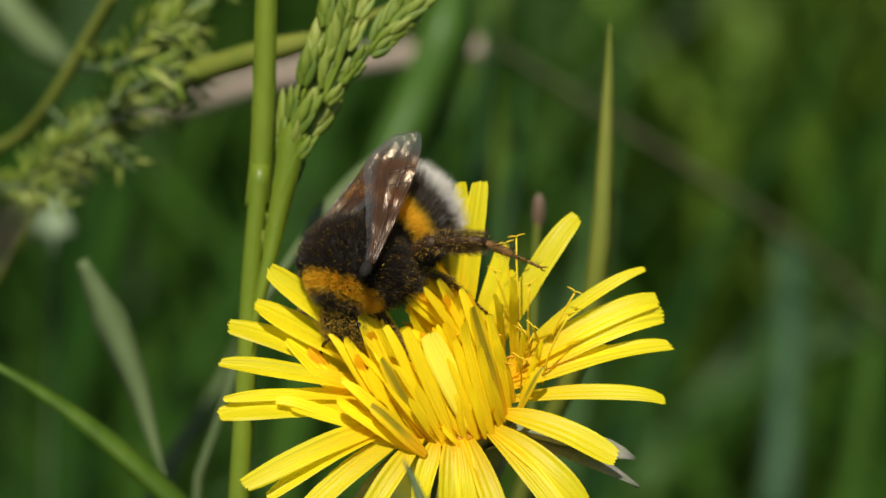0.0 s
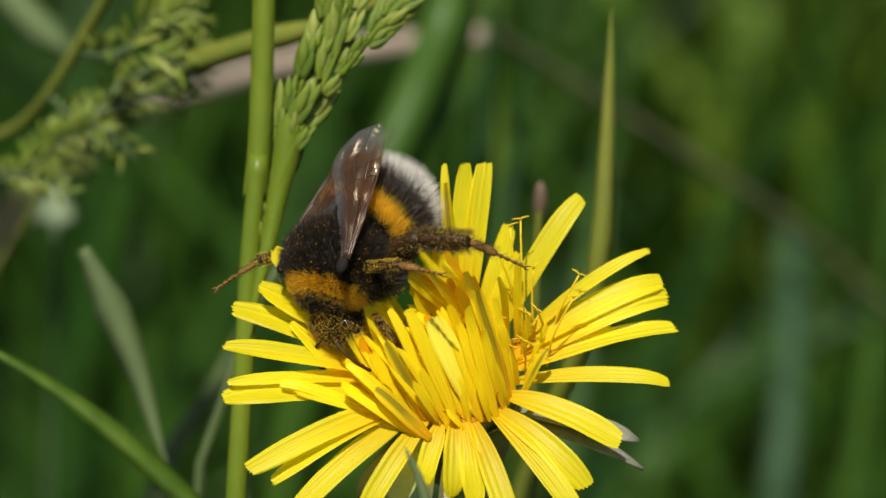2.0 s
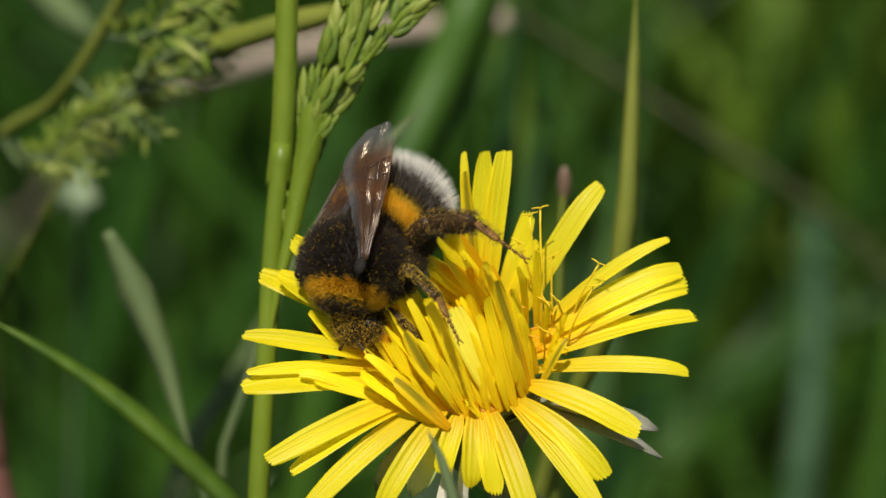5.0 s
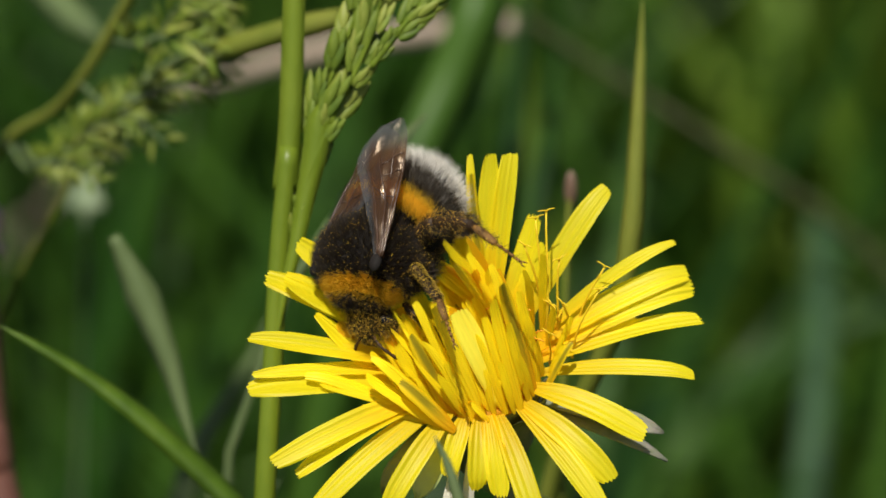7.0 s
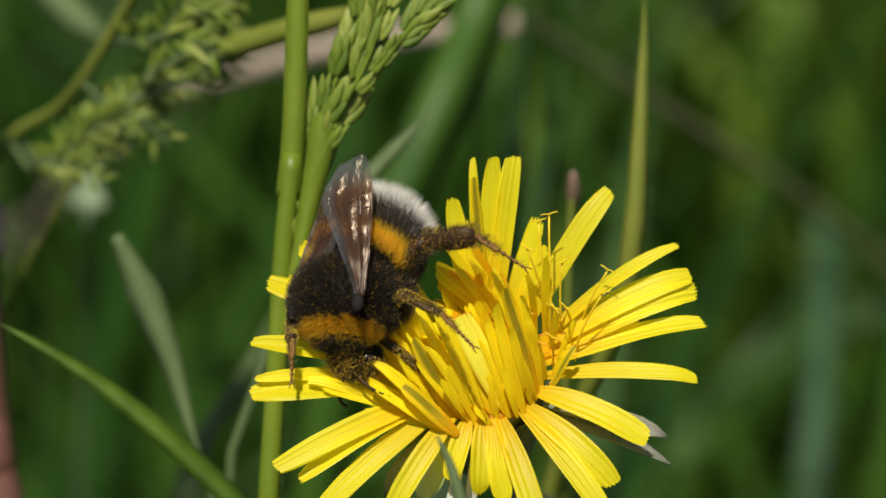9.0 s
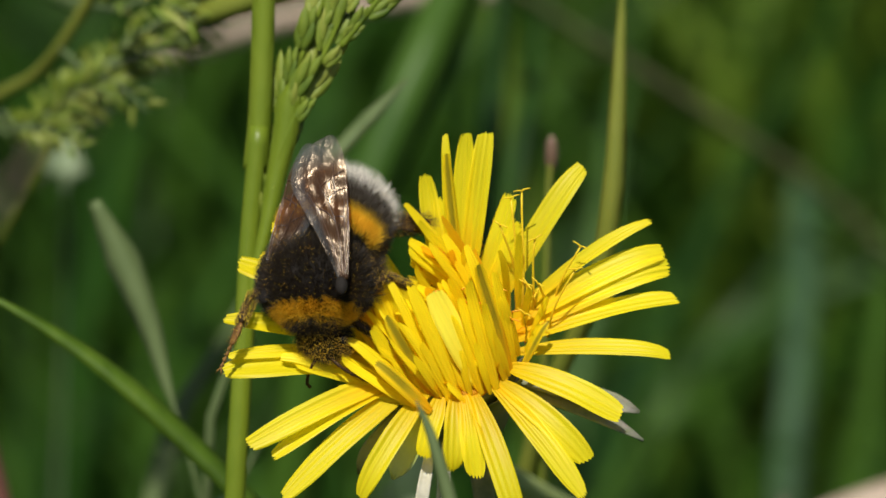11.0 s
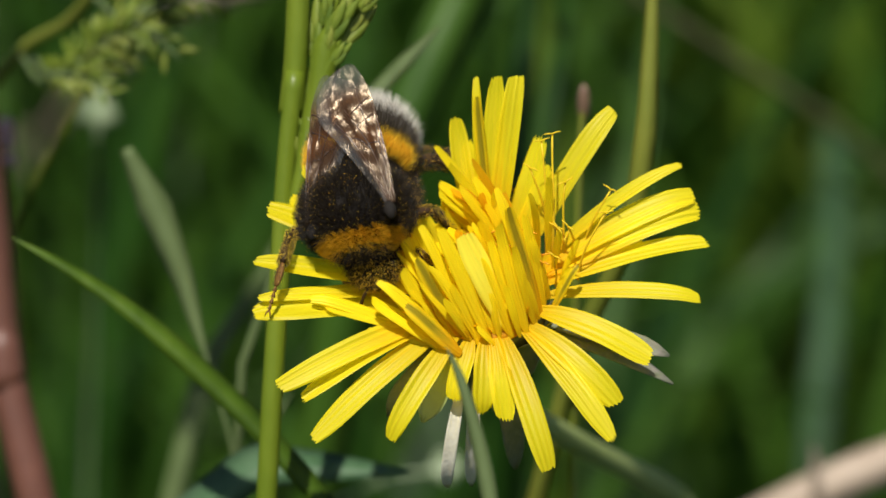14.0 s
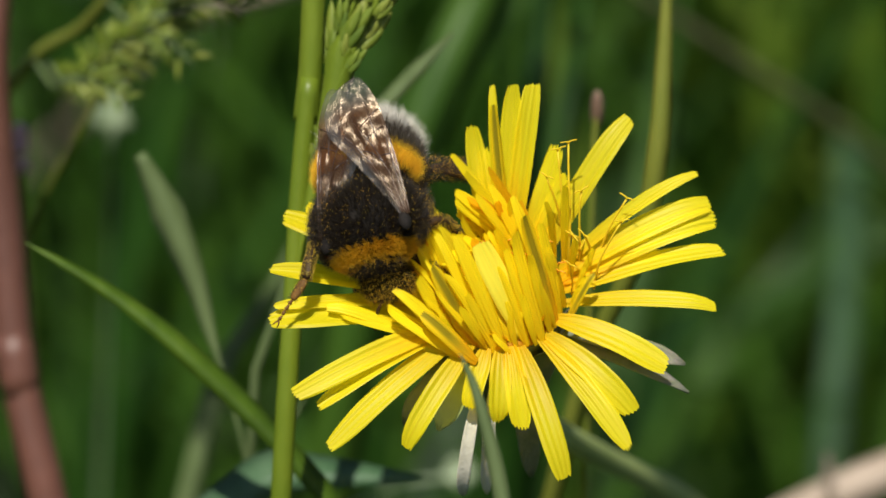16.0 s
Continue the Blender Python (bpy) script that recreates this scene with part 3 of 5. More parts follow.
stem([(0.0039, 0.1564, 0.2563), (-0.0028, 0.1563, 0.2557), (-0.0117, 0.1607, 0.2530), (-0.0237, 0.1647, 0.2490), (-0.0355, 0.1731, 0.2421), (-0.0520, 0.2600, 0.2050), (-0.0700, 0.3600, 0.1550)], 0.00145, 0.0016, M_STRAW, "dry pinkish-tan straw stalk leaning among green grass", "straw_stalk", "straw", drift=(-0.12, 0.12), joints=(0.16,))
grass_blade([(-0.0033, 0.0378, 0.3057), (-0.0135, 0.0412, 0.2999), (-0.0205, 0.0444, 0.2968), (-0.0270, 0.0476, 0.2935), (-0.0318, 0.0509, 0.2907), (-0.0382, 0.0569, 0.2828)], 0.0025, M_OLIVE, "green grass blade arching beside a dry straw", drift=(-0.08, 0.05), fold=0.3, profile=lambda s: min(1, 0.15 + s / 0.25) if s < 0.4 else max(0.25, 1 - (s - 0.4) / 0.15))
grass_blade([(-0.0373, 0.0372, 0.2776), (-0.0343, 0.0348, 0.2719), (-0.0317, 0.0323, 0.2661), (-0.0299, 0.0299, 0.2604), (-0.0286, 0.0283, 0.2567)], 0.0036, M_PALE, "pale grey-green withering grass blade", profile=lambda s: (0.35 + 4.0 * s) if s < 0.16 else max(0.12, 1.0 - 2.0 * (s - 0.16)))
# shadow edge put into the shape: the leaf pinches and bends back there
grass_blade([(-0.0470, 0.1095, 0.2562), (-0.0472, 0.1083, 0.2534), (-0.0473, 0.1071, 0.2507), (-0.0491, 0.1237, 0.2388)], 0.0066, M_WHITE, "whitish leaf tip catching the sun, narrowed where its shade begins", "weed_plant", "weed", facing=(-0.3, -0.5, 0.8), drift=(-0.02, 0.05), profile=lambda s: 0.12 + 0.88 * s / 0.36 if s < 0.36 else max(0.1, 1 - (s - 0.36) / 0.06))
grass_blade([(-0.0472, 0.0200, 0.2755), (-0.0439, 0.0192, 0.2739), (-0.0384, 0.0180, 0.2707), (-0.0329, 0.0163, 0.2669), (-0.0274, 0.0144, 0.2623), (-0.0208, 0.0119, 0.2563)], 0.0030, M_GRASS, "long arching green grass blade", facing=(0.2733, -0.6692, 0.6773), drift=(0.03, -0.01), profile=lambda s: min(1, (s / 0.5) ** 0.9) * (1 - 0.3 * s))
stem([(0.0044, 0.1549, 0.2581), (0.0148, 0.1615, 0.2486), (0.0263, 0.1677, 0.2387), (0.0383, 0.1738, 0.2284), (0.0491, 0.1801, 0.2182), (0.0607, 0.1848, 0.2048), (0.0775, 0.1953, 0.1800)], 0.0007, 0.0009, M_BROWN, "thin brownish dry stalk slanting behind the flower", drift=(0.06, 0.03), joints=(0.25, 0.6))
stem([(-0.0546, 0.0647, 0.2861), (-0.0550, 0.0623, 0.2824), (-0.0536, 0.0543, 0.2612), (-0.0521, 0.0485, 0.2474), (-0.0491, 0.0436, 0.2358)], 0.0019, 0.0022, M_RED, "reddish-brown sorrel stem rising from the grass", drift=(0.02, -0.02), joints=(0.5,))
stem([(0.0988, 0.1016, 0.2230), (0.0583, 0.0972, 0.2151), (0.0494, 0.0961, 0.2130), (0.0434, 0.0951, 0.2109), (0.0367, 0.0937, 0.2081), (0.0112, 0.0872, 0.1948), (-0.0157, 0.0797, 0.1794)], 0.0026, 0.0024, M_STRAW, "thick tan dry stalk lying across the grass", "straw_stalk", "straw", drift=(-0.30, 0.0), joints=(0.05,))
grass_blade([(-0.0085, 0.0220, 0.2489), (-0.0136, 0.0220, 0.2490), (-0.0194, 0.0221, 0.2492), (-0.0240, 0.0219, 0.2490), (-0.0268, 0.0214, 0.2471)], 0.0052, M_BLUE, "flat blue-green grass leaf below the flower", facing=(0, -0.5, 0.85), drift=(-0.03, 0.02))
grass_blade([(-0.0042, -0.0237, 0.2850), (-0.0031, -0.0246, 0.2828), (-0.0019, -0.0261, 0.2792), (-0.0006, -0.0282, 0.2742), (0.0001, -0.0300, 0.2702)], 0.0015, M_PALE, "narrow grass blade rising in front of the flower", drift=(0.004, -0.012))
grass_blade([(-0.0058, 0.0380, 0.2906), (-0.0081, 0.0369, 0.2883), (-0.0107, 0.0358, 0.2858), (-0.0131, 0.0346, 0.2834), (-0.0160, 0.0330, 0.2797)], 0.0017, M_PALE, "pale green grass blade behind the bee", facing=(0, -0.7, 0.7), drift=(0.01, 0.02), profile=lambda s: min(1, 0.2 + s / 0.3) if s < 0.55 else 0.6)
grass_blade([(0.0375, 0.088, 0.2185), (0.0378, 0.088, 0.2162), (0.0380, 0.088, 0.2124)], 0.0014, M_STRAW, "short dry grass tip before the thick straw")
plantain_bud((0.0088, 0.0391, 0.282), [(0.0086, 0.0383, 0.28), (0.0084, 0.036, 0.2745)])
grass_blade([(-0.0442, 0.1149, 0.2687), (-0.0472, 0.1157, 0.2707), (-0.0514, 0.1217, 0.2721), (-0.0574, 0.1287, 0.2757), (-0.0649, 0.1339, 0.2753)], 0.0040, M_PALE, "pale grey-green weed leaf hanging over from beyond", "weed_plant", "weed", drift=(-0.05, 0.02), profile=lambda s: min(1, 0.1 + s / 0.25) if s < 0.6 else 0.5)
grass_blade([(0.0009, 0.1280, 0.2760), (-0.0006, 0.1220, 0.2709), (-0.0037, 0.1180, 0.2638), (-0.0074, 0.1130, 0.2570), (-0.0114, 0.1080, 0.2489)], 0.0066, M_DARK, "broad green grass blade far behind the flower", drift=(-0.03, -0.02), facing=(0.2, -0.9, 0.4), profile=lambda s: min(1, 0.3 + s / 0.2))
grass_blade([(0.0052, 0.15, 0.2653), (0.0045, 0.145, 0.2572), (0.0036, 0.14, 0.2477), (0.0029, 0.135, 0.239)], 0.0034, M_DARK, "green grass blade standing far behind the flower", drift=(-0.01, -0.02))
grass_blade([(0.0116, 0.17, 0.255), (0.0097, 0.165, 0.2457), (0.0079, 0.16, 0.2357), (0.0064, 0.155, 0.2281)], 0.0036, M_DARK, "green grass blade slanting far behind the flower", drift=(-0.01, -0.02))
grass_blade([(0.0120, 0.2360, 0.2480), (0.0050, 0.2283, 0.2285), (0.0059, 0.2234, 0.2171), (0.0084, 0.2179, 0.2040)], 0.0045, M_GRASS, "green grass blade far behind the flower")
grass_blade([(0.0518, 0.2549, 0.1915), (0.0532, 0.2500, 0.1771), (0.0527, 0.2452, 0.1657), (0.0510, 0.2382, 0.1494)], 0.0048, M_BLUE, "blue-green grass blade far behind the flower", profile=lambda s: min(1, s / 0.1))
grass_blade([(-0.0228, 0.0789, 0.2520), (-0.0266, 0.0763, 0.2444), (-0.0317, 0.0731, 0.2368), (-0.0349, 0.0688, 0.2269)], 0.0028, M_PALE, "grey-green grass blade crossing far behind the flower", drift=(-0.01, -0.01))
grass_blade([(-0.0208, 0.0343, 0.2518), (-0.0231, 0.0327, 0.2481), (-0.0260, 0.0307, 0.2433)], 0.0016, M_PALE, "pale tip of a green grass blade")


def sorrel_bud():
    """A small pink bud cluster on a thin stalk, far out of focus."""
    root = tagged(new("sorrel_flower"), "small pinkish sorrel flower cluster on a thin stalk", "flower")
    top, low = (-0.0542, 0.0703, 0.2662), (-0.0536, 0.0686, 0.2622)
    v, f = tube_data(smooth_path(to_ground([top, low], (-0.01, 0.0)), 16), 0.0004, 6)
    part("stalk", mesh_of("stalk", v, f, M_OLIVE), root)
    rng = random.Random(17)
    for k in range(14):
        s = rng.random()
        c = np.array(top) + (np.array(low) - np.array(top)) * s + np.array((rng.uniform(-1, 1), rng.uniform(-1, 1), 0)) * 0.0009
        v, f = ellipsoid_data(c, (0.0008, 0.0007, 0.0009), 6, 8)
        part("bud", mesh_of("bud", v, f, M_PINK), root)


sorrel_bud()
grass_blade([(-0.0038, 0.0907, 0.2138), (-0.0062, 0.0906, 0.2136), (-0.0085, 0.0904, 0.2132), (-0.0105, 0.0903, 0.2130)], 0.0048, M_WHITE, "pale withered leaf lying over on its stalk", "weed_plant", "weed", facing=(0, -0.6, 0.8), drift=(-0.005, 0.0), profile=lambda s: math.sin(math.pi * (0.1 + 2.6 * s)) if s < 0.33 else 0.12)


# ---- the dandelion ----
MM = 0.001
FLOWER_LEAN = Matrix.Rotation(radians(25), 4, "X")        # the head leans towards the camera's side
TO_FLOWER = Matrix.Translation(HEAD) @ FLOWER_LEAN


def strip_data(base, az, length, a0, a1, width, channel, rng, rows=11, cols=7, thick=None, twist=0.0, ragged=1.0, taper=0.5, bend=0.0, pinch=0.8):
    """A strap-shaped floret in millimetres: grooved, thin, toothed at its end."""
    az = radians(az)
    p = np.array(base, float)
    sheet, under, uvs = [], [], []
    curl = rng.uniform(-26, 14)
    wave, phase = rng.uniform(0.02, 0.07), rng.uniform(0, 6.28)
    lobes = [rng.choice((0.15, 0.5, 0.8, 1.3)) for _ in range(6)]
    slant = rng.uniform(-0.3, 0.3)
    teeth = []
    for k in range(cols):
        g = 5 * k / (cols - 1)
        teeth.append((-0.30 * (2 * k / (cols - 1) - 1) ** 2 + slant * (2 * k / (cols - 1) - 1) + 0.38 * (abs(math.sin(math.pi * g)) - 0.5) * lobes[int(g)]) * ragged)
    for i in range(rows):
        s = i / (rows - 1)
        a = radians(a0 + (a1 - a0) * s + curl * max(0.0, (s - 0.72) / 0.28) ** 2)
        h = az + radians(bend) * s
        d = np.array([math.cos(a) * math.cos(h), math.cos(a) * math.sin(h), math.sin(a)])
        if i:
            p = p + d * length / (rows - 1)
        side = np.array([-math.sin(h), math.cos(h), 0.0])
        nor = np.cross(d, side)
        w = twist * s
        side, nor = math.cos(w) * side + math.sin(w) * nor, math.cos(w) * nor - math.sin(w) * side
        half = width / 2 * (taper + (1 - taper) * math.sin(math.pi / 2 * min(1, s / 0.5)) ** 0.8) * (1 - (1 - pinch) * max(0, (s - 0.7) / 0.3) ** 2)
        c = channel * (1.4 - 0.9 * s)
        for k in range(cols):
            x = 2 * k / (cols - 1) - 1
            bow = c * half * (x * x) + wave * abs(x) * math.sin(7 * s + 2.5 * x + phase) * width + 0.022 * width * math.cos(3 * math.pi * x + phase * 0.1) * min(1, 3 * s)
            q = p + side * x * half * (1 - 0.15 * c * x * x) + nor * bow
            if i == rows - 1:
                q = q + d * teeth[k]
            sheet.append(q)
            under.append(q - nor * (thick or 0) * (1 - 0.6 * x * x))
            uvs.append((k / (cols - 1), s))
    faces = [(i * cols + k, i * cols + k + 1, (i + 1) * cols + k + 1, (i + 1) * cols + k) for i in range(rows - 1) for k in range(cols - 1)]
    verts = np.array(sheet)
    if thick:
        # fleshy bracts get an underside and rims
        n = len(sheet)
        verts = np.vstack([verts, np.array(under)])
        lower = [tuple(n + i for i in f[::-1]) for f in faces]
        rim = [(i * cols, (i + 1) * cols, n + (i + 1) * cols, n + i * cols) for i in range(rows - 1)]
        rim += [((i + 1) * cols + cols - 1, i * cols + cols - 1, n + i * cols + cols - 1, n + (i + 1) * cols + cols - 1) for i in range(rows - 1)]
        rim += [((rows - 1) * cols + k, (rows - 1) * cols + k + 1, n + (rows - 1) * cols + k + 1, n + (rows - 1) * cols + k) for k in range(cols - 1)]
        faces, uvs = faces + lower + rim, uvs + uvs
    return verts * MM, faces, uvs


# azimuth, length, width (mm), slope at the foot and at the tip
OUTER_BACK = [
    (87.0, 16.0, 1.9, 54, 38),
    (80.9, 16.0, 1.9, 52, 40),
    (94.4, 15.9, 0.9, 56, 44),
    (102.1, 11.9, 1.8, 46, 30),
    (51.4, 16.1, 1.8, 44, 24),
]
OUTER_SIDES = [
    (30.4, 16.9, 1.2, 40, 16),
    (22.4, 16.6, 1.9, 38, 2),
    (18.4, 16.3, 2.0, 32, 2),
    (9.8, 15.9, 1.9, 28, -4),
    (356.8, 14.8, 1.4, 20, 0),
]
OUTER_FRONT = [
    (334.4, 11.7, 2.5, 22, -24),
    (316.0, 11.5, 2.4, 16, -28),
    (309.5, 13.9, 2.0, 10, -24),
    (288.0, 13.5, 2.2, 6, -32),
    (278.5, 7.9, 2.0, 2, -44),
    (269.3, 7.3, 2.0, 2, -44),
    (255.0, 6.2, 1.9, 2, -36),
    (240.1, 12.4, 2.0, 12, -32),
    (225.3, 16.8, 2.2, 16, -28),
    (215.7, 15.5, 1.9, 20, -14),
    (212.9, 17.1, 2.1, 22, -10),
]
OUTER_LEFT = [
    (192.2, 16.8, 2.5, 20, 4),
    (188.5, 16.3, 1.0, 24, 4),
    (182.7, 16.8, 1.5, 30, 6),
    (155.5, 15.8, 1.8, 38, 26),
    (163.0, 15.1, 2.3, 32, 18),
    (169.0, 16.6, 2.1, 28, 10),
]
# foot x, y, heading, slope, length, width, kind (0 plain, 1 striped, 2 sunlit)
INNER_FRONT = [
    (-2.2, -5.1, 139, 51, 9.0, 1.5, 1),
    (0.5, -5.7, 128, 49, 11.9, 1.5, 0),
    (-1.0, -4.8, 130, 47, 11.6, 1.2, 0),
    (2.3, -4.4, 133, 51, 10.6, 2.4, 2),
    (1.0, -4.7, 128, 46, 6.9, 1.6, 0),
    (3.8, -4.6, 117, 54, 11.2, 1.4, 0),
    (3.2, -4.4, 121, 53, 9.4, 1.2, 0),
    (5.0, -2.8, 118, 56, 11.5, 1.5, 1),
    (3.8, 1.9, 138, 53, 11.2, 1.4, 0),
    (4.7, -0.6, 126, 55, 11.6, 1.5, 0),
    (5.4, -1.8, 112, 60, 9.8, 1.3, 0),
    (4.5, -3.7, 118, 61, 8.6, 1.1, 0),
    (2.2, -4.7, 126, 48, 6.1, 1.1, 0),
    (5.8, -0.9, 125, 68, 7.0, 1.1, 0),
    (0.9, -6.0, 155, 47, 2.8, 0.8, 0),
    (-0.4, -5.3, 138, 53, 6.3, 0.9, 0),
    (-1.3, -5.4, 151, 57, 5.4, 0.9, 0),
    (3.2, -5.1, 122, 61, 5.7, 0.9, 0),
    (5.0, -3.1, 134, 65, 5.5, 0.9, 0),
]
INNER_LEFT = [
    (-2.8, -6.3, 154, 38, 9.8, 1.6, 0),
    (-3.8, -5.0, 158, 45, 7.1, 1.4, 1),
    (-2.2, -6.9, 156, 39, 7.1, 1.7, 1),
    (-3.4, -6.5, 158, 29, 8.7, 1.8, 0),
    (-3.8, -6.3, 171, 13, 7.2, 0.7, 0),
    (-6.0, -4.7, 171, 24, 10.9, 1.4, 0),
    (-5.0, -5.0, 175, 20, 10.3, 0.9, 0),
    (-7.7, -2.5, 145, 29, 10.3, 2.3, 0),
    (-5.6, -3.0, 138, 44, 10.0, 1.1, 0),
    (-4.8, -3.2, 137, 43, 9.4, 1.5, 0),
    (-4.0, -2.3, 129, 49, 10.6, 2.1, 0),
    (-3.9, -0.4, 134, 57, 9.0, 1.4, 0),
    (-4.3, -4.6, 136, 50, 7.2, 1.4, 0),
    (-5.6, -4.1, 151, 45, 7.1, 1.4, 0),
]
INNER_BACK = [
    (2.4, 6.0, 146, 43, 11.7, 1.3, 0),
    (2.7, 6.3, 168, 56, 11.4, 1.4, 0),
    (3.2, 4.7, 172, 47, 11.0, 2.0, 0),
    (3.8, 3.2, 161, 54, 11.1, 1.6, 0),
    (1.9, 5.1, 175, 44, 8.7, 1.6, 0),
    (2.1, 5.1, -176, 38, 8.2, 1.2, 1),
    (0.6, 3.8, -160, 30, 8.9, 1.1, 0),
    (1.9, 4.1, -160, 37, 6.6, 1.5, 0),
    (0.9, 1.9, -153, 33, 7.3, 1.5, 0),
    (4.3, 4.0, 166, 44, 12.2, 1.6, 0),
]
INNER_RIGHT = [
    (5.9, -2.6, 50, 47, 5.5, 0.7, 1),
    (5.0, 3.8, 136, 83, 9.1, 0.9, 0),
    (5.8, 3.2, 92, 70, 9.6, 0.9, 0),
    (6.1, 1.9, 55, 79, 6.1, 0.8, 0),
    (6.6, 0.7, 44, 64, 5.6, 0.7, 0),
    (6.3, -0.6, 28, 64, 3.9, 0.9, 0),
    (6.1, -1.5, 23, 61, 2.9, 0.9, 0),
]
# thread-like styles: foot x, y and tip x, y, z
STYLES = [
    (6.1, 3.2, 6.2, 10.5, 10.0),
    (5.6, 3.8, 5.2, 9.8, 10.0),
    (5.6, 5.7, 4.2, 8.3, 8.0),
    (7.1, 3.2, 7.3, 6.5, 8.0),
    (8.5, 1.3, 10.7, 3.8, 7.0),
    (9.0, 3.8, 11.2, 6.5, 7.0),
    (8.4, 3.8, 7.3, 2.0, 7.5),
]


def dandelion():
    rng = random.Random(21)
    root = tagged(new("dandelion"), "bright yellow dandelion in full bloom on its stalk", "flower")

    def add(name, data, mat, label="", smooth=True):
        v, f = data[0], data[1]
        ob = part(name, mesh_of(name, v, f, mat, data[2] if len(data) > 2 else None, smooth), root, label)
        ob.matrix_basis = TO_FLOWER
        return ob

    for az, length, width, a0, a1 in OUTER_BACK + OUTER_SIDES + OUTER_FRONT + OUTER_LEFT:
        r = math.radians(az)
        base = (5.3 * math.cos(r), 5.3 * math.sin(r), rng.uniform(-0.3, 0.2))
        petal = add("petal", strip_data(base, az, length, a0, a1, width * (1.55 if 140 < az < 200 else 1.28 if az < 60 or az > 340 else 1.08), rng.uniform(0.05, 0.30), rng, rows=14, cols=11, ragged=0.7, twist=rng.uniform(-0.35, 0.35), bend=rng.uniform(-5, 5), pinch=rng.uniform(0.45, 0.75), taper=rng.uniform(0.36, 0.5)), M_PETAL)
        if az == 169.0:
            loose = petal
    # shorter ones that show between the others
    for az, length, a0, a1 in ((98, 10.0, 46, 36), (132, 10.0, 36, 24), (148, 11.0, 34, 20), (14, 10.5, 30, 4), (68, 11.0, 48, 34), (60, 9.0, 50, 40)):
        r = math.radians(az)
        add("petal", strip_data((5.2 * math.cos(r), 5.2 * math.sin(r), -0.4), az, length, a0, a1, rng.uniform(1.5, 2.0), 0.12, rng, cols=11, twist=rng.uniform(-0.2, 0.2)), M_PETAL)
    # the folded one with a dull back among the upright rays
    add("petal", strip_data((0.6, 4.9, 0), 103, 14.6, 58, 42, 1.0, -0.9, rng, rows=12, cols=11, taper=0.8, pinch=0.5, ragged=0.5, bend=-6), M_STRIPED, "half-closed petal with a dull brown back")
    for x, y, head, slope, length, width, striped in INNER_FRONT + INNER_LEFT + INNER_BACK + INNER_RIGHT:
        mat = (M_INNER, M_STRIPED, M_SUNLIT)[striped]
        arch = rng.uniform(2, 7)
        add("floret", strip_data((x, y, 0), head, length, slope + arch, slope - arch, width * (1.0 if striped else 0.88), -rng.uniform(0.15, 0.50), rng, rows=13, cols=11, twist=rng.uniform(-0.4, 0.4), bend=rng.uniform(-5, 5), taper=rng.uniform(0.3, 0.5), pinch=rng.uniform(0.45, 0.75), ragged=0.5), mat)
        if width > 1.3 and not striped and y > -3.5:
            # a shorter neighbour behind it
            add("floret", strip_data((x + rng.uniform(-0.9, 0.9), y + rng.uniform(0.2, 1.0), 0), head + rng.uniform(-6, 6), length * rng.uniform(0.72, 0.9), slope + 2, slope + 8, width * 0.7, -0.4, rng, rows=9, cols=11, bend=rng.uniform(-10, 10), twist=rng.uniform(-0.4, 0.4), taper=0.4, pinch=0.7, ragged=0.7), rng.choice((M_INNER, M_DEEP)))
    # short florets filling the head
    for k in range(34):
        r, a = 5.0 * math.sqrt(rng.random()), rng.uniform(0, 2 * math.pi)
        x, y = r * math.cos(a), r * math.sin(a)
        out = math.degrees(math.atan2(y, x - 1.0))
        slope = 88 - 3.5 * r + rng.uniform(-8, 8)
        add("floret", strip_data((x, y, -0.2), out, rng.uniform(1.4, 2.6), slope - 6, slope + 6, rng.uniform(0.6, 0.9), -0.5, rng, rows=7, cols=5, taper=0.6, ragged=0.6), M_DEEP)
    # half-open florets of the heart, leaning over one another
    for k in range(30):
        r, a = rng.uniform(1.2, 5.4), math.radians(rng.uniform(-50, 140))
        x, y = r * math.cos(a), r * math.sin(a)
        slope = rng.uniform(46, 66)
        add("floret", strip_data((x, y, -0.1), rng.uniform(112, 172), rng.uniform(4.5, 7.5), slope + 8, slope - 6, rng.uniform(0.9, 1.4), -0.4, rng, rows=9, cols=9, taper=0.45, pinch=0.6, ragged=0.6, twist=rng.uniform(-0.4, 0.4), bend=rng.uniform(-8, 8)), M_DEEP if k % 5 == 0 else M_INNER)
    # slender ones slipping out between the near ones
    for k in range(22):
        az = rng.uniform(215, 345)
        r, a = rng.uniform(4.2, 5.8), math.radians(az)
        slope = rng.uniform(40, 58)
        add("floret", strip_data((r * math.cos(a), r * math.sin(a), -0.2), 132 + (270 - az) * 0.30 + rng.uniform(-16, 16), rng.uniform(5.5, 9.5), slope + 6, slope - 6, rng.uniform(0.5, 0.85), -0.5, rng, rows=10, cols=7, taper=0.6, ragged=0.6, pinch=0.5, bend=rng.uniform(-12, 12), twist=rng.uniform(-0.5, 0.5)), M_INNER)
    # narrow tubes crowded along the near rim
    for k in range(34):
        az = rng.uniform(196, 378)
        r, a = rng.uniform(4.6, 6.0), math.radians(az)
        add("floret", strip_data((r * math.cos(a), r * math.sin(a), -0.4), rng.uniform(112, 156), rng.uniform(3.0, 6.5), rng.uniform(38, 52), rng.uniform(46, 60), rng.uniform(0.35, 0.8), -0.5, rng, rows=8, cols=5, taper=0.6, ragged=0.5, pinch=0.25), M_INNER)
    # styles: two-lobed threads, orange in the middle, yellow towards the upper side
    threads = []
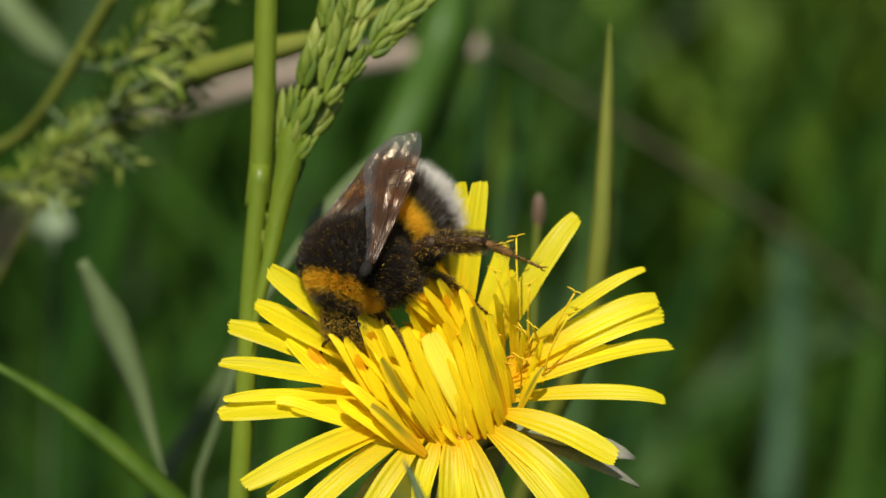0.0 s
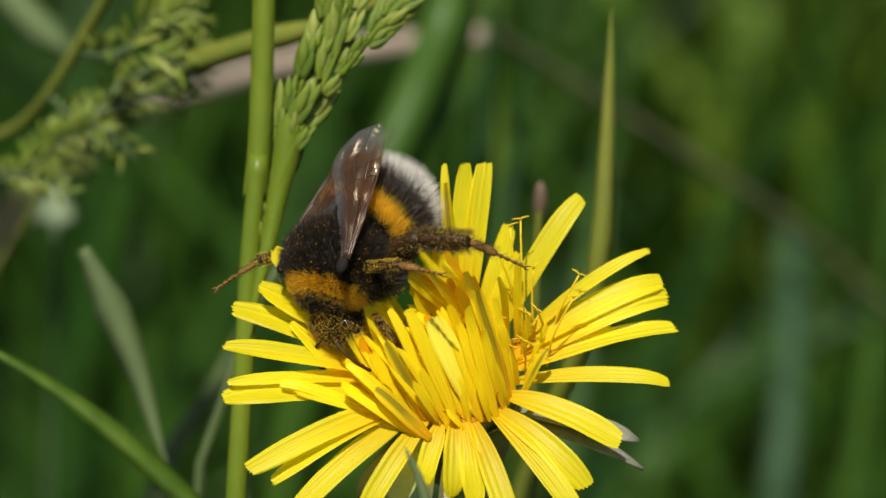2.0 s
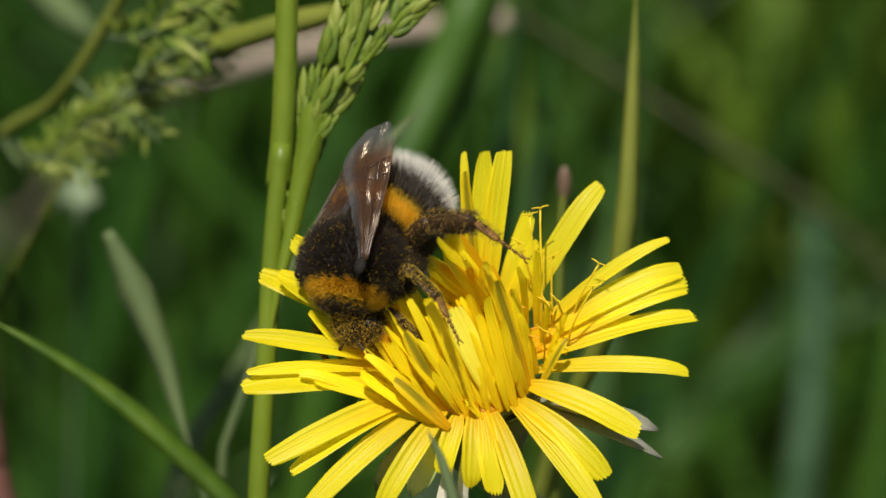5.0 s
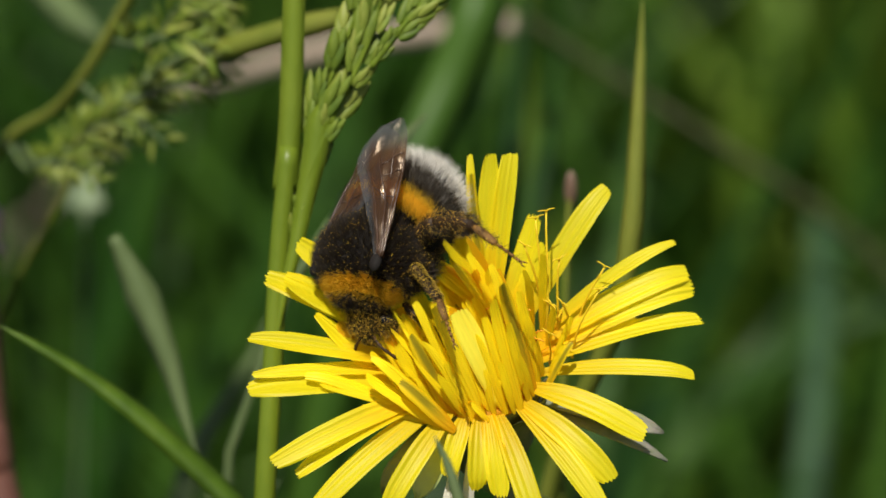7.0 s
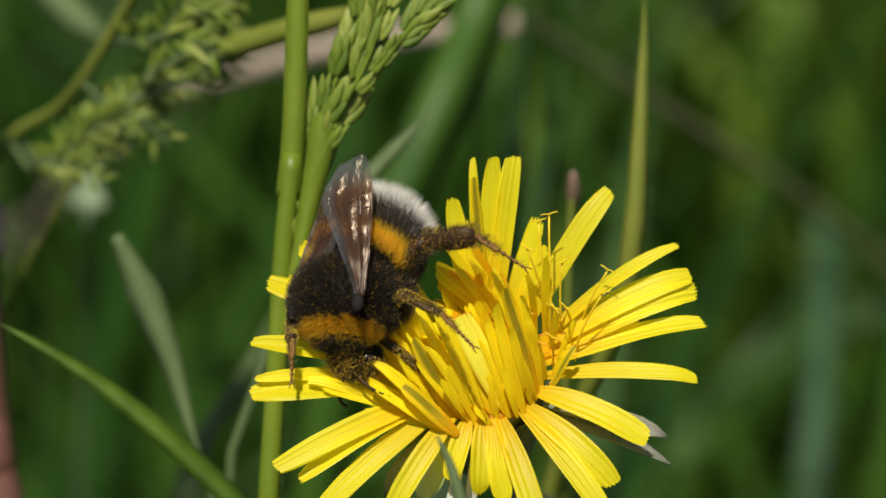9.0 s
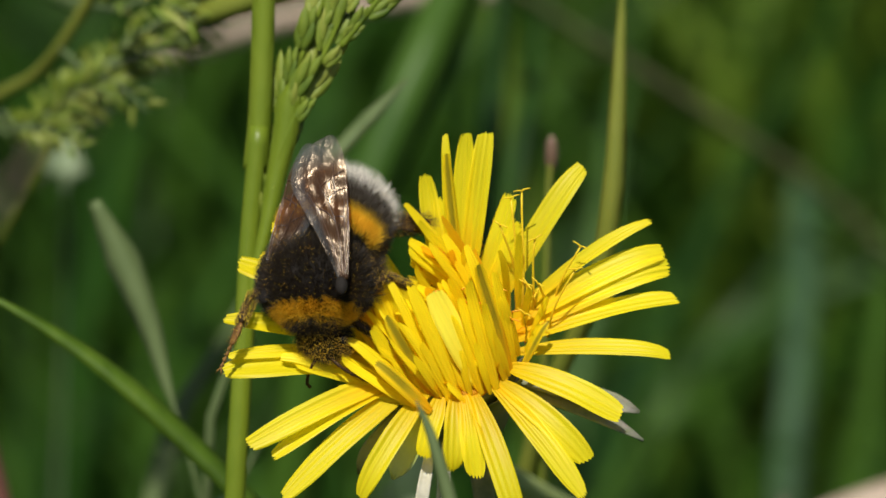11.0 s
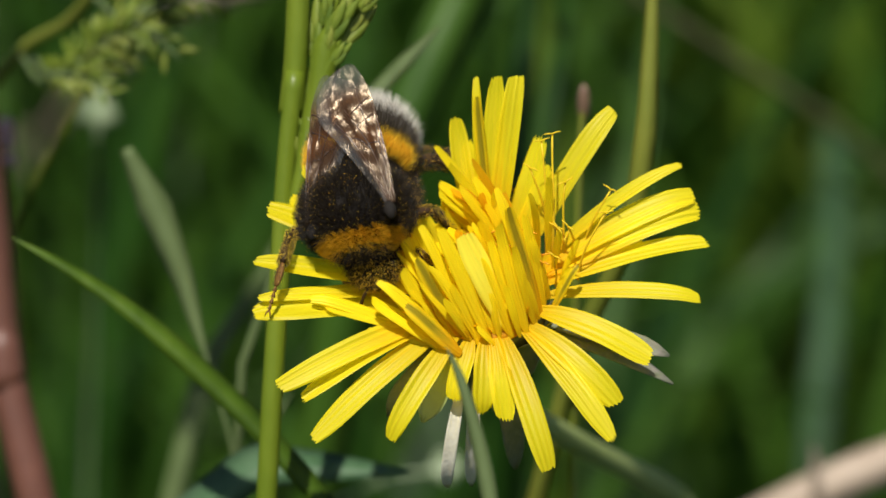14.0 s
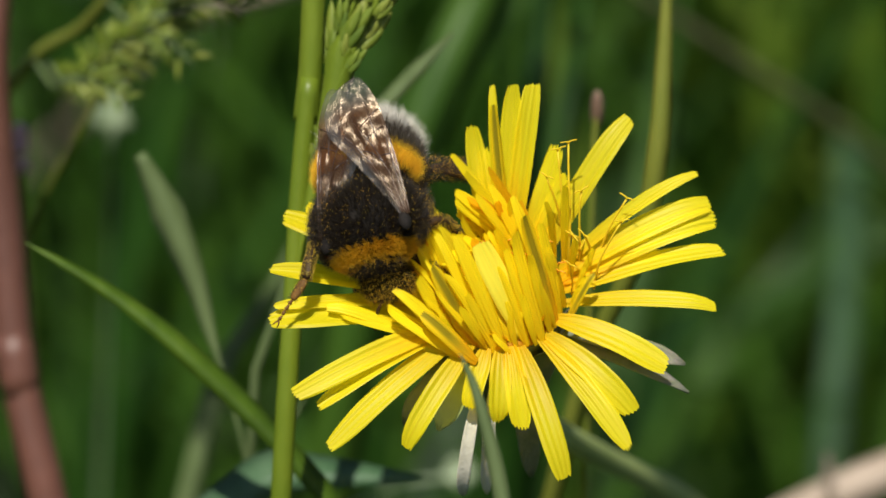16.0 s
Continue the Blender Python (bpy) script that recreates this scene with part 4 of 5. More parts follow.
    for _ in range(15):
        x, y, h = rng.gauss(0.0, 1.9), rng.gauss(1.2, 1.7), rng.uniform(3.0, 5.0)
        threads.append((x, y, x + rng.uniform(-0.5, 1.0), y + rng.uniform(-0.3, 0.8), h, M_STYLE))
    threads += [(*q, M_STYLE_Y) for q in STYLES]
    for _ in range(4):
        x, y, h = rng.uniform(5.2, 7.4), rng.uniform(-1.5, 4.4), rng.uniform(3.0, 6.5)
        threads.append((x, y, x + rng.uniform(-0.3, 1.6), y + rng.uniform(-0.2, 1.6), h, M_STYLE_Y))
    for x, y, tx, ty, h, mat in threads:
        pts = [np.array((x + (tx - x) * s * s + 0.2 * math.sin(5 * s + x) * s, y + (ty - y) * s * s + 0.15 * math.cos(4 * s + y) * s, h * s)) for s in np.linspace(0, 1, 11)]
        tip = pts[-1]
        w = rng.uniform(0, 6.28)
        pieces = [tube_data(np.array(pts) * MM, np.linspace(0.14, 0.09, 11) * MM * (1 if h > 5 else 0.75), 6)]
        for sign in (-1, 1):
            arm = [tip + np.array((sign * math.cos(w) * g * g * 0.8, sign * math.sin(w) * g * g * 0.8, 0.9 * g - 0.55 * g * g)) for g in np.linspace(0, 1, 6)]
            pieces.append(tube_data(np.array(arm) * MM, np.linspace(0.09, 0.05, 6) * MM, 5))
        add("style", joined(*pieces), mat)
    # the yellow floor on which the florets stand
    v, f = ellipsoid_data((-0.5, 0, 0), (0.9, 5.5, 5.5), 8, 28)
    add("receptacle", (np.array([(p[1], p[2], p[0]) for p in v]) * MM, f, [(0.5, 0.2)] * len(v)), M_DEEP, "yellow floor of the flower head")
    # green cup, bracts and stalk
    cup = []
    prof = [(-13, 2.2), (-12, 4.0), (-9, 5.4), (-5, 5.6), (-2, 5.5), (-1.2, 5.5), (-1.0, 4.6)]
    for z, r in prof:
        for k in range(20):
            a = 2 * math.pi * k / 20
            cup.append((r * math.cos(a) * (1 + 0.04 * math.sin(9 * a)), r * math.sin(a) * (1 + 0.04 * math.sin(9 * a)), z))
    f = [(i * 20 + k, i * 20 + (k + 1) % 20, (i + 1) * 20 + (k + 1) % 20, (i + 1) * 20 + k) for i in range(len(prof) - 1) for k in range(20)]
    f.append(tuple((len(prof) - 1) * 20 + k for k in range(20)))
    add("cup", (np.array(cup) * MM, f), M_BRACT, "green cup under the flower head")
    for k in range(14):
        az = k * 360 / 14 + rng.uniform(-6, 6)
        r = math.radians(az)
        add("bract", strip_data((5.0 * math.cos(r), 5.0 * math.sin(r), -6.0), az, rng.uniform(5.0, 6.0), 84, 66, rng.uniform(1.8, 2.4), 0.25, rng, thick=0.25, ragged=0.0, pinch=0.1), M_BRACT)
    for az, length, a0, a1, width, mat in ((343, 12.6, 6, -4, 2.0, M_BRACT), (337, 13.8, -2, -6, 2.0, M_BRACT), (256, 12.5, -20, -84, 1.3, M_BRACT_DRY), (264, 13.0, -50, -84, 1.3, M_BRACT_DRY),
                                          (285, 13.0, -50, -70, 2.4, M_BRACT), (230, 9.5, 10, -30, 2.2, M_BRACT), (243, 8.0, 5, -35, 2.6, M_STALK), (70, 11.0, 0, -40, 2.4, M_BRACT), (150, 11.0, 0, -40, 2.4, M_BRACT)):
        r = math.radians(az)
        out = 8.2 if mat is M_BRACT_DRY else 5.2
        add("bract", strip_data((out * math.cos(r), out * math.sin(r), -2.6), az, length, a0, a1, width, 0.3, rng, thick=0.22, ragged=0.0, pinch=0.12, twist=rng.uniform(-0.6, 0.6) * (0.4 if mat is M_BRACT_DRY else 1)), mat, "turned-back grey-green bract")
    foot = TO_FLOWER @ Vector((0, 0, -0.0125))
    path = smooth_path([tuple(foot), (0.0001, 0.0095, 0.2633), (0.0034, 0.018, 0.2553), (0.0106, 0.03, 0.2426), (0.0206, 0.0432, 0.2276), (0.035, 0.055, 0.11), (0.040, 0.050, -0.004)], 40)
    v, f = tube_data(path, np.linspace(0.0011, 0.0014, 40), 12)
    part("stalk", mesh_of("stalk", v, f, M_STALK), root, "hollow pale green dandelion stalk")
    return root, loose


flower, loose_petal = dandelion()


# ---- the bumblebee: head along +x, back along +z, its left along +y; millimetres ----
def fur_data(samples, length, comb, rng, lift=0.75, width=0.030, bend=0.25):
    """Hairs as thin bent points. samples: (place, normal) pairs."""
    verts, faces = [], []
    for p, nrm in samples:
        L = length * rng.uniform(0.65, 1.2)
        d = unit(lift * nrm + comb + np.array([rng.gauss(0, 0.22), rng.gauss(0, 0.22), rng.gauss(0, 0.22)]))
        side = unit(np.cross(d, (rng.gauss(0, 1), rng.gauss(0, 1), rng.gauss(0, 1)))) * width / 2
        mid = p + d * L * 0.55
        tip = p + d * L * 0.97 + comb * L * bend
        o = len(verts)
        verts += [p - side, p + side, mid + side * 0.75, mid - side * 0.75, tip]
        faces += [(o, o + 1, o + 2, o + 3), (o + 3, o + 2, o + 4)]
    return np.array(verts) * MM, faces


def on_ellipsoid(count, centre, radii, rng, where=lambda q: True, pitch=0.0, yaw=0.0):
    """Places and normals on an ellipsoid; where() looks at the unit-sphere place."""
    out = []
    c, s, cy, sy = math.cos(pitch), math.sin(pitch), math.cos(yaw), math.sin(yaw)
    while len(out) < count:
        q = unit((rng.gauss(0, 1), rng.gauss(0, 1), rng.gauss(0, 1)))
        if not where(q):
            continue
        p = q * np.array(radii)
        n = unit(q / np.array(radii))
        p = np.array((c * p[0] + s * p[2], p[1], -s * p[0] + c * p[2]))
        n = np.array((c * n[0] + s * n[2], n[1], -s * n[0] + c * n[2]))
        p = np.array((cy * p[0] - sy * p[1], sy * p[0] + cy * p[1], p[2])) + np.array(centre)
        n = np.array((cy * n[0] - sy * n[1], sy * n[0] + cy * n[1], n[2]))
        out.append((p, n))
    return out


THORAX, THORAX_R = (0.0, 0.0, 0.0), (4.3, 4.9, 4.1)
ABDOMEN, ABDOMEN_R, ABDOMEN_PITCH, ABDOMEN_YAW = (-5.4, 0.7, -2.0), (4.8, 4.6, 4.3), radians(-24), radians(-9)
BEE_HEAD, BEE_HEAD_R = (4.7, 0.0, -2.6), (1.6, 2.3, 2.0)


def specks(samples, rng, size):
    """Pollen grains sitting in the fur."""
    verts, faces = [], []
    for p, n in samples:
        r = size * rng.uniform(0.5, 1.3)
        q = p + n * rng.uniform(0.2, 1.1)
        o = len(verts)
        for d in ((1, 0, 0), (-1, 0, 0), (0, 1, 0), (0, -1, 0), (0, 0, 1), (0, 0, -1)):
            verts.append(q + np.array(d) * r)
        faces += [tuple(o + i for i in t) for t in ((0, 2, 4), (2, 1, 4), (1, 3, 4), (3, 0, 4), (2, 0, 5), (1, 2, 5), (3, 1, 5), (0, 3, 5))]
    return np.array(verts) * MM, faces


WING_LENGTH = 14.3


def wing_point(s, u):
    """A place on the wing, which lies along -x: s runs from root to tip, u from the trailing to the leading edge."""
    close = max(0.0, 1 - max(0.0, (s - 0.68) / 0.32) ** 2.6) ** 0.5
    lead = (0.30 + 0.95 * math.sin(math.pi * min(1, 0.15 + 0.6 * s))) * max(0.0, 1 - max(0.0, (s - 0.74) / 0.26) ** 2.2) ** 0.5
    trail = (0.20 + 3.9 * min(1, s / 0.68) ** 1.15) * close
    y = -trail + (lead + trail) * u
    fade = min(1, 0.15 + 2.2 * s) * (1 - 0.5 * max(0, (s - 0.8) / 0.2))
    z = 0.07 * fade * math.sin(23 * u + 2.4 * math.sin(3.1 * s + 0.6)) + 0.03 * fade * math.sin(47 * u + 6 * s)
    z += 0.5 * s * math.sin(math.pi * u) * (1 - 0.6 * s) - 0.25 * (1 - u) * s
    z += fade * (0.30 * noise.noise((s * 7, u * 3.5, 0.4)) + 0.09 * noise.noise((s * 17, u * 9, 2.7)) + 0.012 * noise.noise((s * 40, u * 22, 5.1)))
    edge = max(0, 1 - u / 0.16, (s - 0.86) / 0.14)
    z += 0.07 * edge * math.sin(62 * s + 30 * u)
    return np.array((-WING_LENGTH * s, y, z))


def wing_data(rng, cols=20, rows=40):
    """A wing with its root at the origin: narrow foot, rounded tip, pleated membrane."""
    verts, faces, uvs = [], [], []
    ridge = [rng.uniform(-1, 1) * 0.03 for _ in range(cols)]
    for i in range(rows):
        s = math.sin(math.pi / 2 * i / (rows - 1)) * 0.999
        for k in range(cols):
            u = k / (cols - 1)
            p = wing_point(s, u)
            p[2] += (ridge[k] + 0.012 * rng.uniform(-1, 1)) * min(1, 3 * s)
            verts.append(p)
            uvs.append((u, s))
    for i in range(rows - 1):
        for k in range(cols - 1):
            a = i * cols + k
            faces.append((a, a + cols, a + cols + 1, a + 1))
    return np.array(verts) * MM, faces, uvs


# courses of the veins on a wing: part of the length, part of the width
WING_VEINS = [
    [(0.0, 0.94), (0.25, 0.96), (0.5, 0.975), (0.74, 0.97)],
    [(0.0, 0.72), (0.2, 0.83), (0.42, 0.88), (0.62, 0.94)],
    [(0.02, 0.55), (0.2, 0.64), (0.42, 0.62), (0.62, 0.53), (0.78, 0.45)],
    [(0.02, 0.36), (0.25, 0.36), (0.5, 0.29), (0.66, 0.22)],
    [(0.42, 0.88), (0.43, 0.74), (0.44, 0.62)],
    [(0.62, 0.94), (0.60, 0.76), (0.57, 0.55)],
    [(0.40, 0.62), (0.48, 0.46), (0.51, 0.29)],
    [(0.74, 0.96), (0.71, 0.79), (0.67, 0.62), (0.65, 0.52)],
    [(0.56, 0.74), (0.68, 0.77), (0.82, 0.78)],
]


def leg(name, bee, hip, knee, ankle, toe, rng, thigh, shin, broad, hair, label):
    """A leg whose own mesh is the thigh; shin, flat first foot joint, foot and hairs are its parts. Its origin is the hip."""
    h = np.array(hip, float)
    k, a, t = (np.array(q, float) - h for q in (knee, ankle, toe))
    z = np.zeros(3)
    v, f = tube_data(smooth_path([z, k * 0.5 + np.array((0, 0, 0.25)), k], 12) * MM, np.array((0.7, 0.85, 0.95, 1.0, 1.0, 0.97, 0.92, 0.88, 0.82, 0.76, 0.7, 0.5)) * thigh * MM, 10)
    ob = part(name, mesh_of("thigh", v, f, M_LEG), bee, label)
    ob.matrix_basis = Matrix.Translation(Vector(hip) * MM)
    v, f = tube_data(smooth_path([k, (k + a) / 2 + unit(np.cross(a - k, (0, 0, 1))) * 0.2, a], 12) * MM, np.array((0.45, 0.58, 0.66, 0.74, 0.82, 0.9, 0.96, 1.0, 1.0, 0.98, 0.88, 0.6)) * shin * MM, 10, 0.62)
    part("shin", mesh_of("shin", v, f, M_LEG), ob, "dark brown shin of the leg")
    m = a + (t - a) * 0.50
    v, f = tube_data(smooth_path([a, (a + m) / 2, m], 9) * MM, np.array((0.45, 0.8, 0.95, 1.0, 1.0, 0.97, 0.9, 0.8, 0.5)) * broad * MM, 10, 0.5)
    part("foot_joint", mesh_of("foot_joint", v, f, M_TARSUS), ob, "flat reddish-brown first joint of the foot")
    joints = []
    for j in range(4):
        p0, p1 = m + (t - m) * j / 4, m + (t - m) * (j + 0.92) / 4
        joints.append(tube_data(np.array([p0, p0 * 0.6 + p1 * 0.4, p0 * 0.2 + p1 * 0.8, p1]) * MM, np.array((0.10, 0.16, 0.21, 0.15)) * (1 - 0.06 * j) * MM, 8))
    claw = unit(t - a)
    for sign in (-1, 1):
        s = unit(np.cross(claw, (0, 0, 1))) * sign
        joints.append(tube_data(np.array([t, t + claw * 0.35 + s * 0.2, t + claw * 0.5 + s * 0.25 - np.array((0, 0, 0.25))]) * MM, np.array((0.1, 0.08, 0.03)) * MM, 5))
    v, f = joined(*joints)
    part("foot", mesh_of("foot", v, f, M_TARSUS), ob, "orange-brown jointed foot with claws")
    hairs, grains = [], []
    for p0, p1, n, r, dust in ((z, k, 1500, thigh * 0.8, 0.4), (k, a, 1700, shin * 0.75, 0.5), (a, m, 500, broad * 0.7, 0.12), (m, t, 90, 0.14, 0.1)):
        ax = unit(p1 - p0)
        for _ in range(n):
            s, w = rng.random(), rng.uniform(0, 6.28)
            u = unit(np.cross(ax, (0.2, 0.3, 1)))
            nrm = math.cos(w) * u + math.sin(w) * np.cross(ax, u)
            q = (p0 + (p1 - p0) * s + nrm * r, nrm)
            if n > 500 or rng.random() < 0.5:
                hairs.append(q)
            if rng.random() < dust:
                grains.append((q[0], nrm * 0.45 * min(1, hair * 1.6)))
    v, f = fur_data(hairs, hair, unit(t) * 0.55, rng, 0.7, 0.026)
    part("leg_fur", mesh_of("leg_fur", v, f, M_BLACK_FUR, smooth=False), ob, kind="stuff")
    v, f = specks(grains, rng, 0.036)
    part("leg_pollen", mesh_of("leg_pollen", v, f, M_POLLEN, smooth=False), ob, "yellow pollen dust", kind="stuff")
    return ob


def bumblebee():
    rng = random.Random(31)
    bee = tagged(new("bumblebee"), "furry black bumblebee with orange-yellow bands and white tail, dusted with pollen", "bee")

    def add(name, data, mat, label="", kind="", smooth=True):
        return part(name, mesh_of(name, data[0], data[1], mat, smooth=smooth), bee, label, kind)

    def body(centre, radii, pitch=0.0, yaw=0.0):
        v, f = ellipsoid_data((0, 0, 0), radii, 14, 22)
        c, s = math.cos(pitch), math.sin(pitch)
        v = [np.array((c * p[0] + s * p[2], p[1], -s * p[0] + c * p[2])) for p in v]
        c, s = math.cos(yaw), math.sin(yaw)
        v = [np.array((c * p[0] - s * p[1], s * p[0] + c * p[1], p[2])) + np.array(centre) for p in v]
        return np.array(v) * MM, f

    add("thorax", body(THORAX, THORAX_R), M_SKIN)
    add("abdomen", body(ABDOMEN, ABDOMEN_R, ABDOMEN_PITCH, ABDOMEN_YAW), M_SKIN)
    head = add("head", body(BEE_HEAD, BEE_HEAD_R), M_SKIN)

    back = np.array((-0.55, 0, 0.0))
    for y in (-1, 1):
        flank = ((-1.3, y * 3.2, -2.6), (2.9, 1.7, 2.1))
        add("flank", body(*flank), M_SKIN)
        add("flank_fur", fur_data(on_ellipsoid(3600, *flank, rng, lambda q: q[1] * y > -0.2), 1.15, back * 0.8, rng, 0.85), M_BLACK_FUR, "black fur", "stuff", False)
        add("flank_pollen", specks(on_ellipsoid(420, *flank, rng, lambda q: q[1] * y > 0), rng, 0.036), M_POLLEN, "yellow pollen dust", "stuff", False)
    collar = lambda q: 0.60 < q[0] + 0.05 * math.sin(37 * q[1] + 23 * q[2]) < 0.88 and q[2] > -0.6
    bare = lambda q: q[0] ** 2 + q[1] ** 2 < 0.006 and q[2] > 0
    add("thorax_fur", fur_data(on_ellipsoid(33000, THORAX, THORAX_R, rng, lambda q: not collar(q) and not bare(q)), 1.1, back * 0.5, rng, 0.9), M_BLACK_FUR, "black fur", "stuff", False)
    add("collar_fur", fur_data(on_ellipsoid(10000, THORAX, THORAX_R, rng, collar), 0.72, back * 0.7, rng, 0.9), M_GOLD_SHADED, "orange-yellow fur collar, coloured darker as in its own shade", "stuff", False)

    def bands(lo, hi, count, length, name, mat, label, comb=1.1, lift=0.6, low=-2.0):
        add(name, fur_data(on_ellipsoid(count, ABDOMEN, ABDOMEN_R, rng, lambda q: lo <= q[0] + rng.gauss(0, 0.03) < hi and q[2] + rng.gauss(0, 0.05) > low, ABDOMEN_PITCH, ABDOMEN_YAW), length, back * comb, rng, lift), mat, label, "stuff", False)

    bands(0.36, 1.0, 9000, 1.1, "front_belt_fur", M_BLACK_FUR, "black fur")
    bands(0.04, 0.38, 8500, 1.2, "gold_belt_fur", M_GOLD_LIT, "orange-yellow fur belt, coloured brighter as in the sun", 0.9, 0.7, 0.0)
    add("side_fur", fur_data(on_ellipsoid(4500, ABDOMEN, ABDOMEN_R, rng, lambda q: 0.04 < q[0] < 0.40 and q[2] < 0.04, ABDOMEN_PITCH, ABDOMEN_YAW), 1.15, back, rng, 0.7), M_BLACK_FUR, "black fur", "stuff", False)
    bands(-0.46, 0.06, 15000, 1.15, "black_belt_fur", M_BLACK_FUR, "black fur belt", 0.9, 0.7)
    # sparse grey hairs added for the silvery sheen of the black belt
    bands(-0.46, -0.12, 1300, 1.3, "grey_belt_fur", M_SHEEN_FUR, "sparse grey hairs that paint the sheen of the black belt", 0.9, 0.75)
    bands(-1.01, -0.54, 8000, 2.15, "tail_fur", M_WHITE_FUR, "whitish tail fur", 0.6, 0.9)
    bands(-0.80, -0.42, 6500, 1.35, "tail_base_fur", M_BLACK_FUR, "short black fur under the tail hairs", 0.7, 0.8)
    add("head_fur", fur_data(on_ellipsoid(6200, BEE_HEAD, BEE_HEAD_R, rng), 0.75, np.array((0.2, 0, 0.1)), rng, 0.9), M_BLACK_FUR, "black fur", "stuff", False)
    for y in (-1, 1):
        v, f = ellipsoid_data((BEE_HEAD[0] + 0.35, y * 2.05, BEE_HEAD[2] + 0.1), (0.65, 0.5, 1.25), 10, 14)
        part("eye", mesh_of("eye", np.array(v) * MM, f, M_EYE), head, "glossy black oval eye")
        pts = [(6.4, y * 0.6, -2.2), (7.3, y * 1.5, -2.6), (7.8, y * 2.2, -3.6), (8.0, y * 2.8, -4.8), (8.0, y * 3.0, -5.8)]
        v, f = tube_data(smooth_path(pts, 18) * MM, (0.16 + 0.03 * np.sin(np.arange(18) * 2.1)) * MM, 7)
        part("antenna", mesh_of("antenna", v, f, M_LEG), head, "brown jointed antenna")
    v, f = tube_data(smooth_path([(5.6, 0, -4.4), (5.9, 0, -6.0), (5.8, 0, -7.6)], 10) * MM, np.linspace(0.35, 0.12, 10) * MM, 7)
    part("tongue", mesh_of("tongue", v, f, M_TARSUS), head, "brown tongue pushed into the florets")
    grains = on_ellipsoid(2500, THORAX, THORAX_R, rng) + on_ellipsoid(1200, BEE_HEAD, BEE_HEAD_R, rng)
    grains += on_ellipsoid(3000, BEE_HEAD, BEE_HEAD_R, rng, lambda q: q[0] > 0.1)
    grains += on_ellipsoid(2200, THORAX, THORAX_R, rng, lambda q: q[0] > 0.80 or q[2] < -0.1)
    grains += on_ellipsoid(900, ABDOMEN, ABDOMEN_R, rng, lambda q: q[2] < 0.1 or q[0] > 0.3, ABDOMEN_PITCH, ABDOMEN_YAW)
    add("pollen", specks(grains, rng, 0.031), M_POLLEN, "yellow pollen dust", "stuff", False)

    # wings folded over the back, the left above the right: root, way to the tip, roll
    for y, root, way, roll in ((-1, (1.2, -3.3, 3.2), (-13.9, 3.3, -0.7), 6), (1, (1.25, 4.3, 3.6), (-14.5, -1.8, -0.45), -9)):
        v, f, uvs = wing_data(rng)
        if y < 0:
            v = v * np.array((1, -1, 1))
            f = [q[::-1] for q in f]
        wing = part("wing", mesh_of("wing", v, f, M_WING, uvs), bee, "smoky brown translucent veined wing with a clear margin")
        ax = -Vector(way).normalized()
        ay = Vector((0, 0, 1)).cross(ax).normalized()
        az = ax.cross(ay)
        turn = Matrix((ax, ay, az)).transposed().to_4x4()
        wing.matrix_basis = Matrix.Translation(Vector(root) * MM) @ turn @ Matrix.Rotation(radians(roll), 4, "X")
        for course in WING_VEINS:
            p = np.array([wing_point(*q) for q in smooth_path(course, 16)]) + np.array((0, 0, 0.03))
            p[:, 1] *= y
            vv, vf = tube_data(p * MM, np.linspace(0.065, 0.03, 16) * MM, 6)
            part("vein", mesh_of("vein", vv, vf, M_VEIN), wing, "dark brown wing vein")
        v, f = ellipsoid_data((0.5, 0, -0.15), (0.9, 0.6, 0.45), 8, 12)
        part("wing_scale", mesh_of("wing_scale", np.array(v) * MM, f, M_SKIN), wing, "dark scale over the wing root")
    legs = {
        "left_hind": leg("leg", bee, (-2.6, 2.8, -2.6), (-6.64, 6.43, -1.62), (-8.67, 10.54, -3.47), (-7.9, 14.35, -7.32), rng, 0.95, 1.05, 0.43, 0.75, "pollen-dusted hairy brown hind leg"),
        "left_middle": leg("leg", bee, (0.8, 3.4, -1.8), (-0.4, 6.34, -1.46), (0.52, 9.37, -4.1), (2.75, 11.74, -7.12), rng, 0.52, 0.50, 0.40, 0.32, "pollen-dusted hairy brown middle leg"),
        "left_front": leg("leg", bee, (2.6, 2.0, -3.2), (4.0, 4.0, -4.0), (4.8, 4.6, -6.0), (5.4, 4.8, -7.6), rng, 0.42, 0.40, 0.30, 0.28, "pollen-dusted brown front leg"),
        "right_front": leg("leg", bee, (2.6, -2.0, -3.2), (4.2, -3.4, -4.0), (5.2, -3.6, -6.0), (5.8, -3.6, -7.8), rng, 0.42, 0.40, 0.30, 0.28, "pollen-dusted brown front leg"),
        "right_middle": leg("leg", bee, (0.6, -3.2, -2.4), (0.75, -7.37, -1.83), (4.13, -9.09, -2.53), (6.74, -10.73, -5.79), rng, 0.60, 0.58, 0.46, 0.30, "pollen-dusted hairy brown middle leg"),
        "right_hind": leg("leg", bee, (-2.6, -2.8, -2.6), (-4.4, -4.4, -4.8), (-4.6, -5.2, -7.2), (-4.8, -5.6, -9.4), rng, 0.65, 0.70, 0.50, 0.45, "pollen-dusted hairy brown hind leg"),
    }
    return bee, legs


bumble, bee_legs = bumblebee()


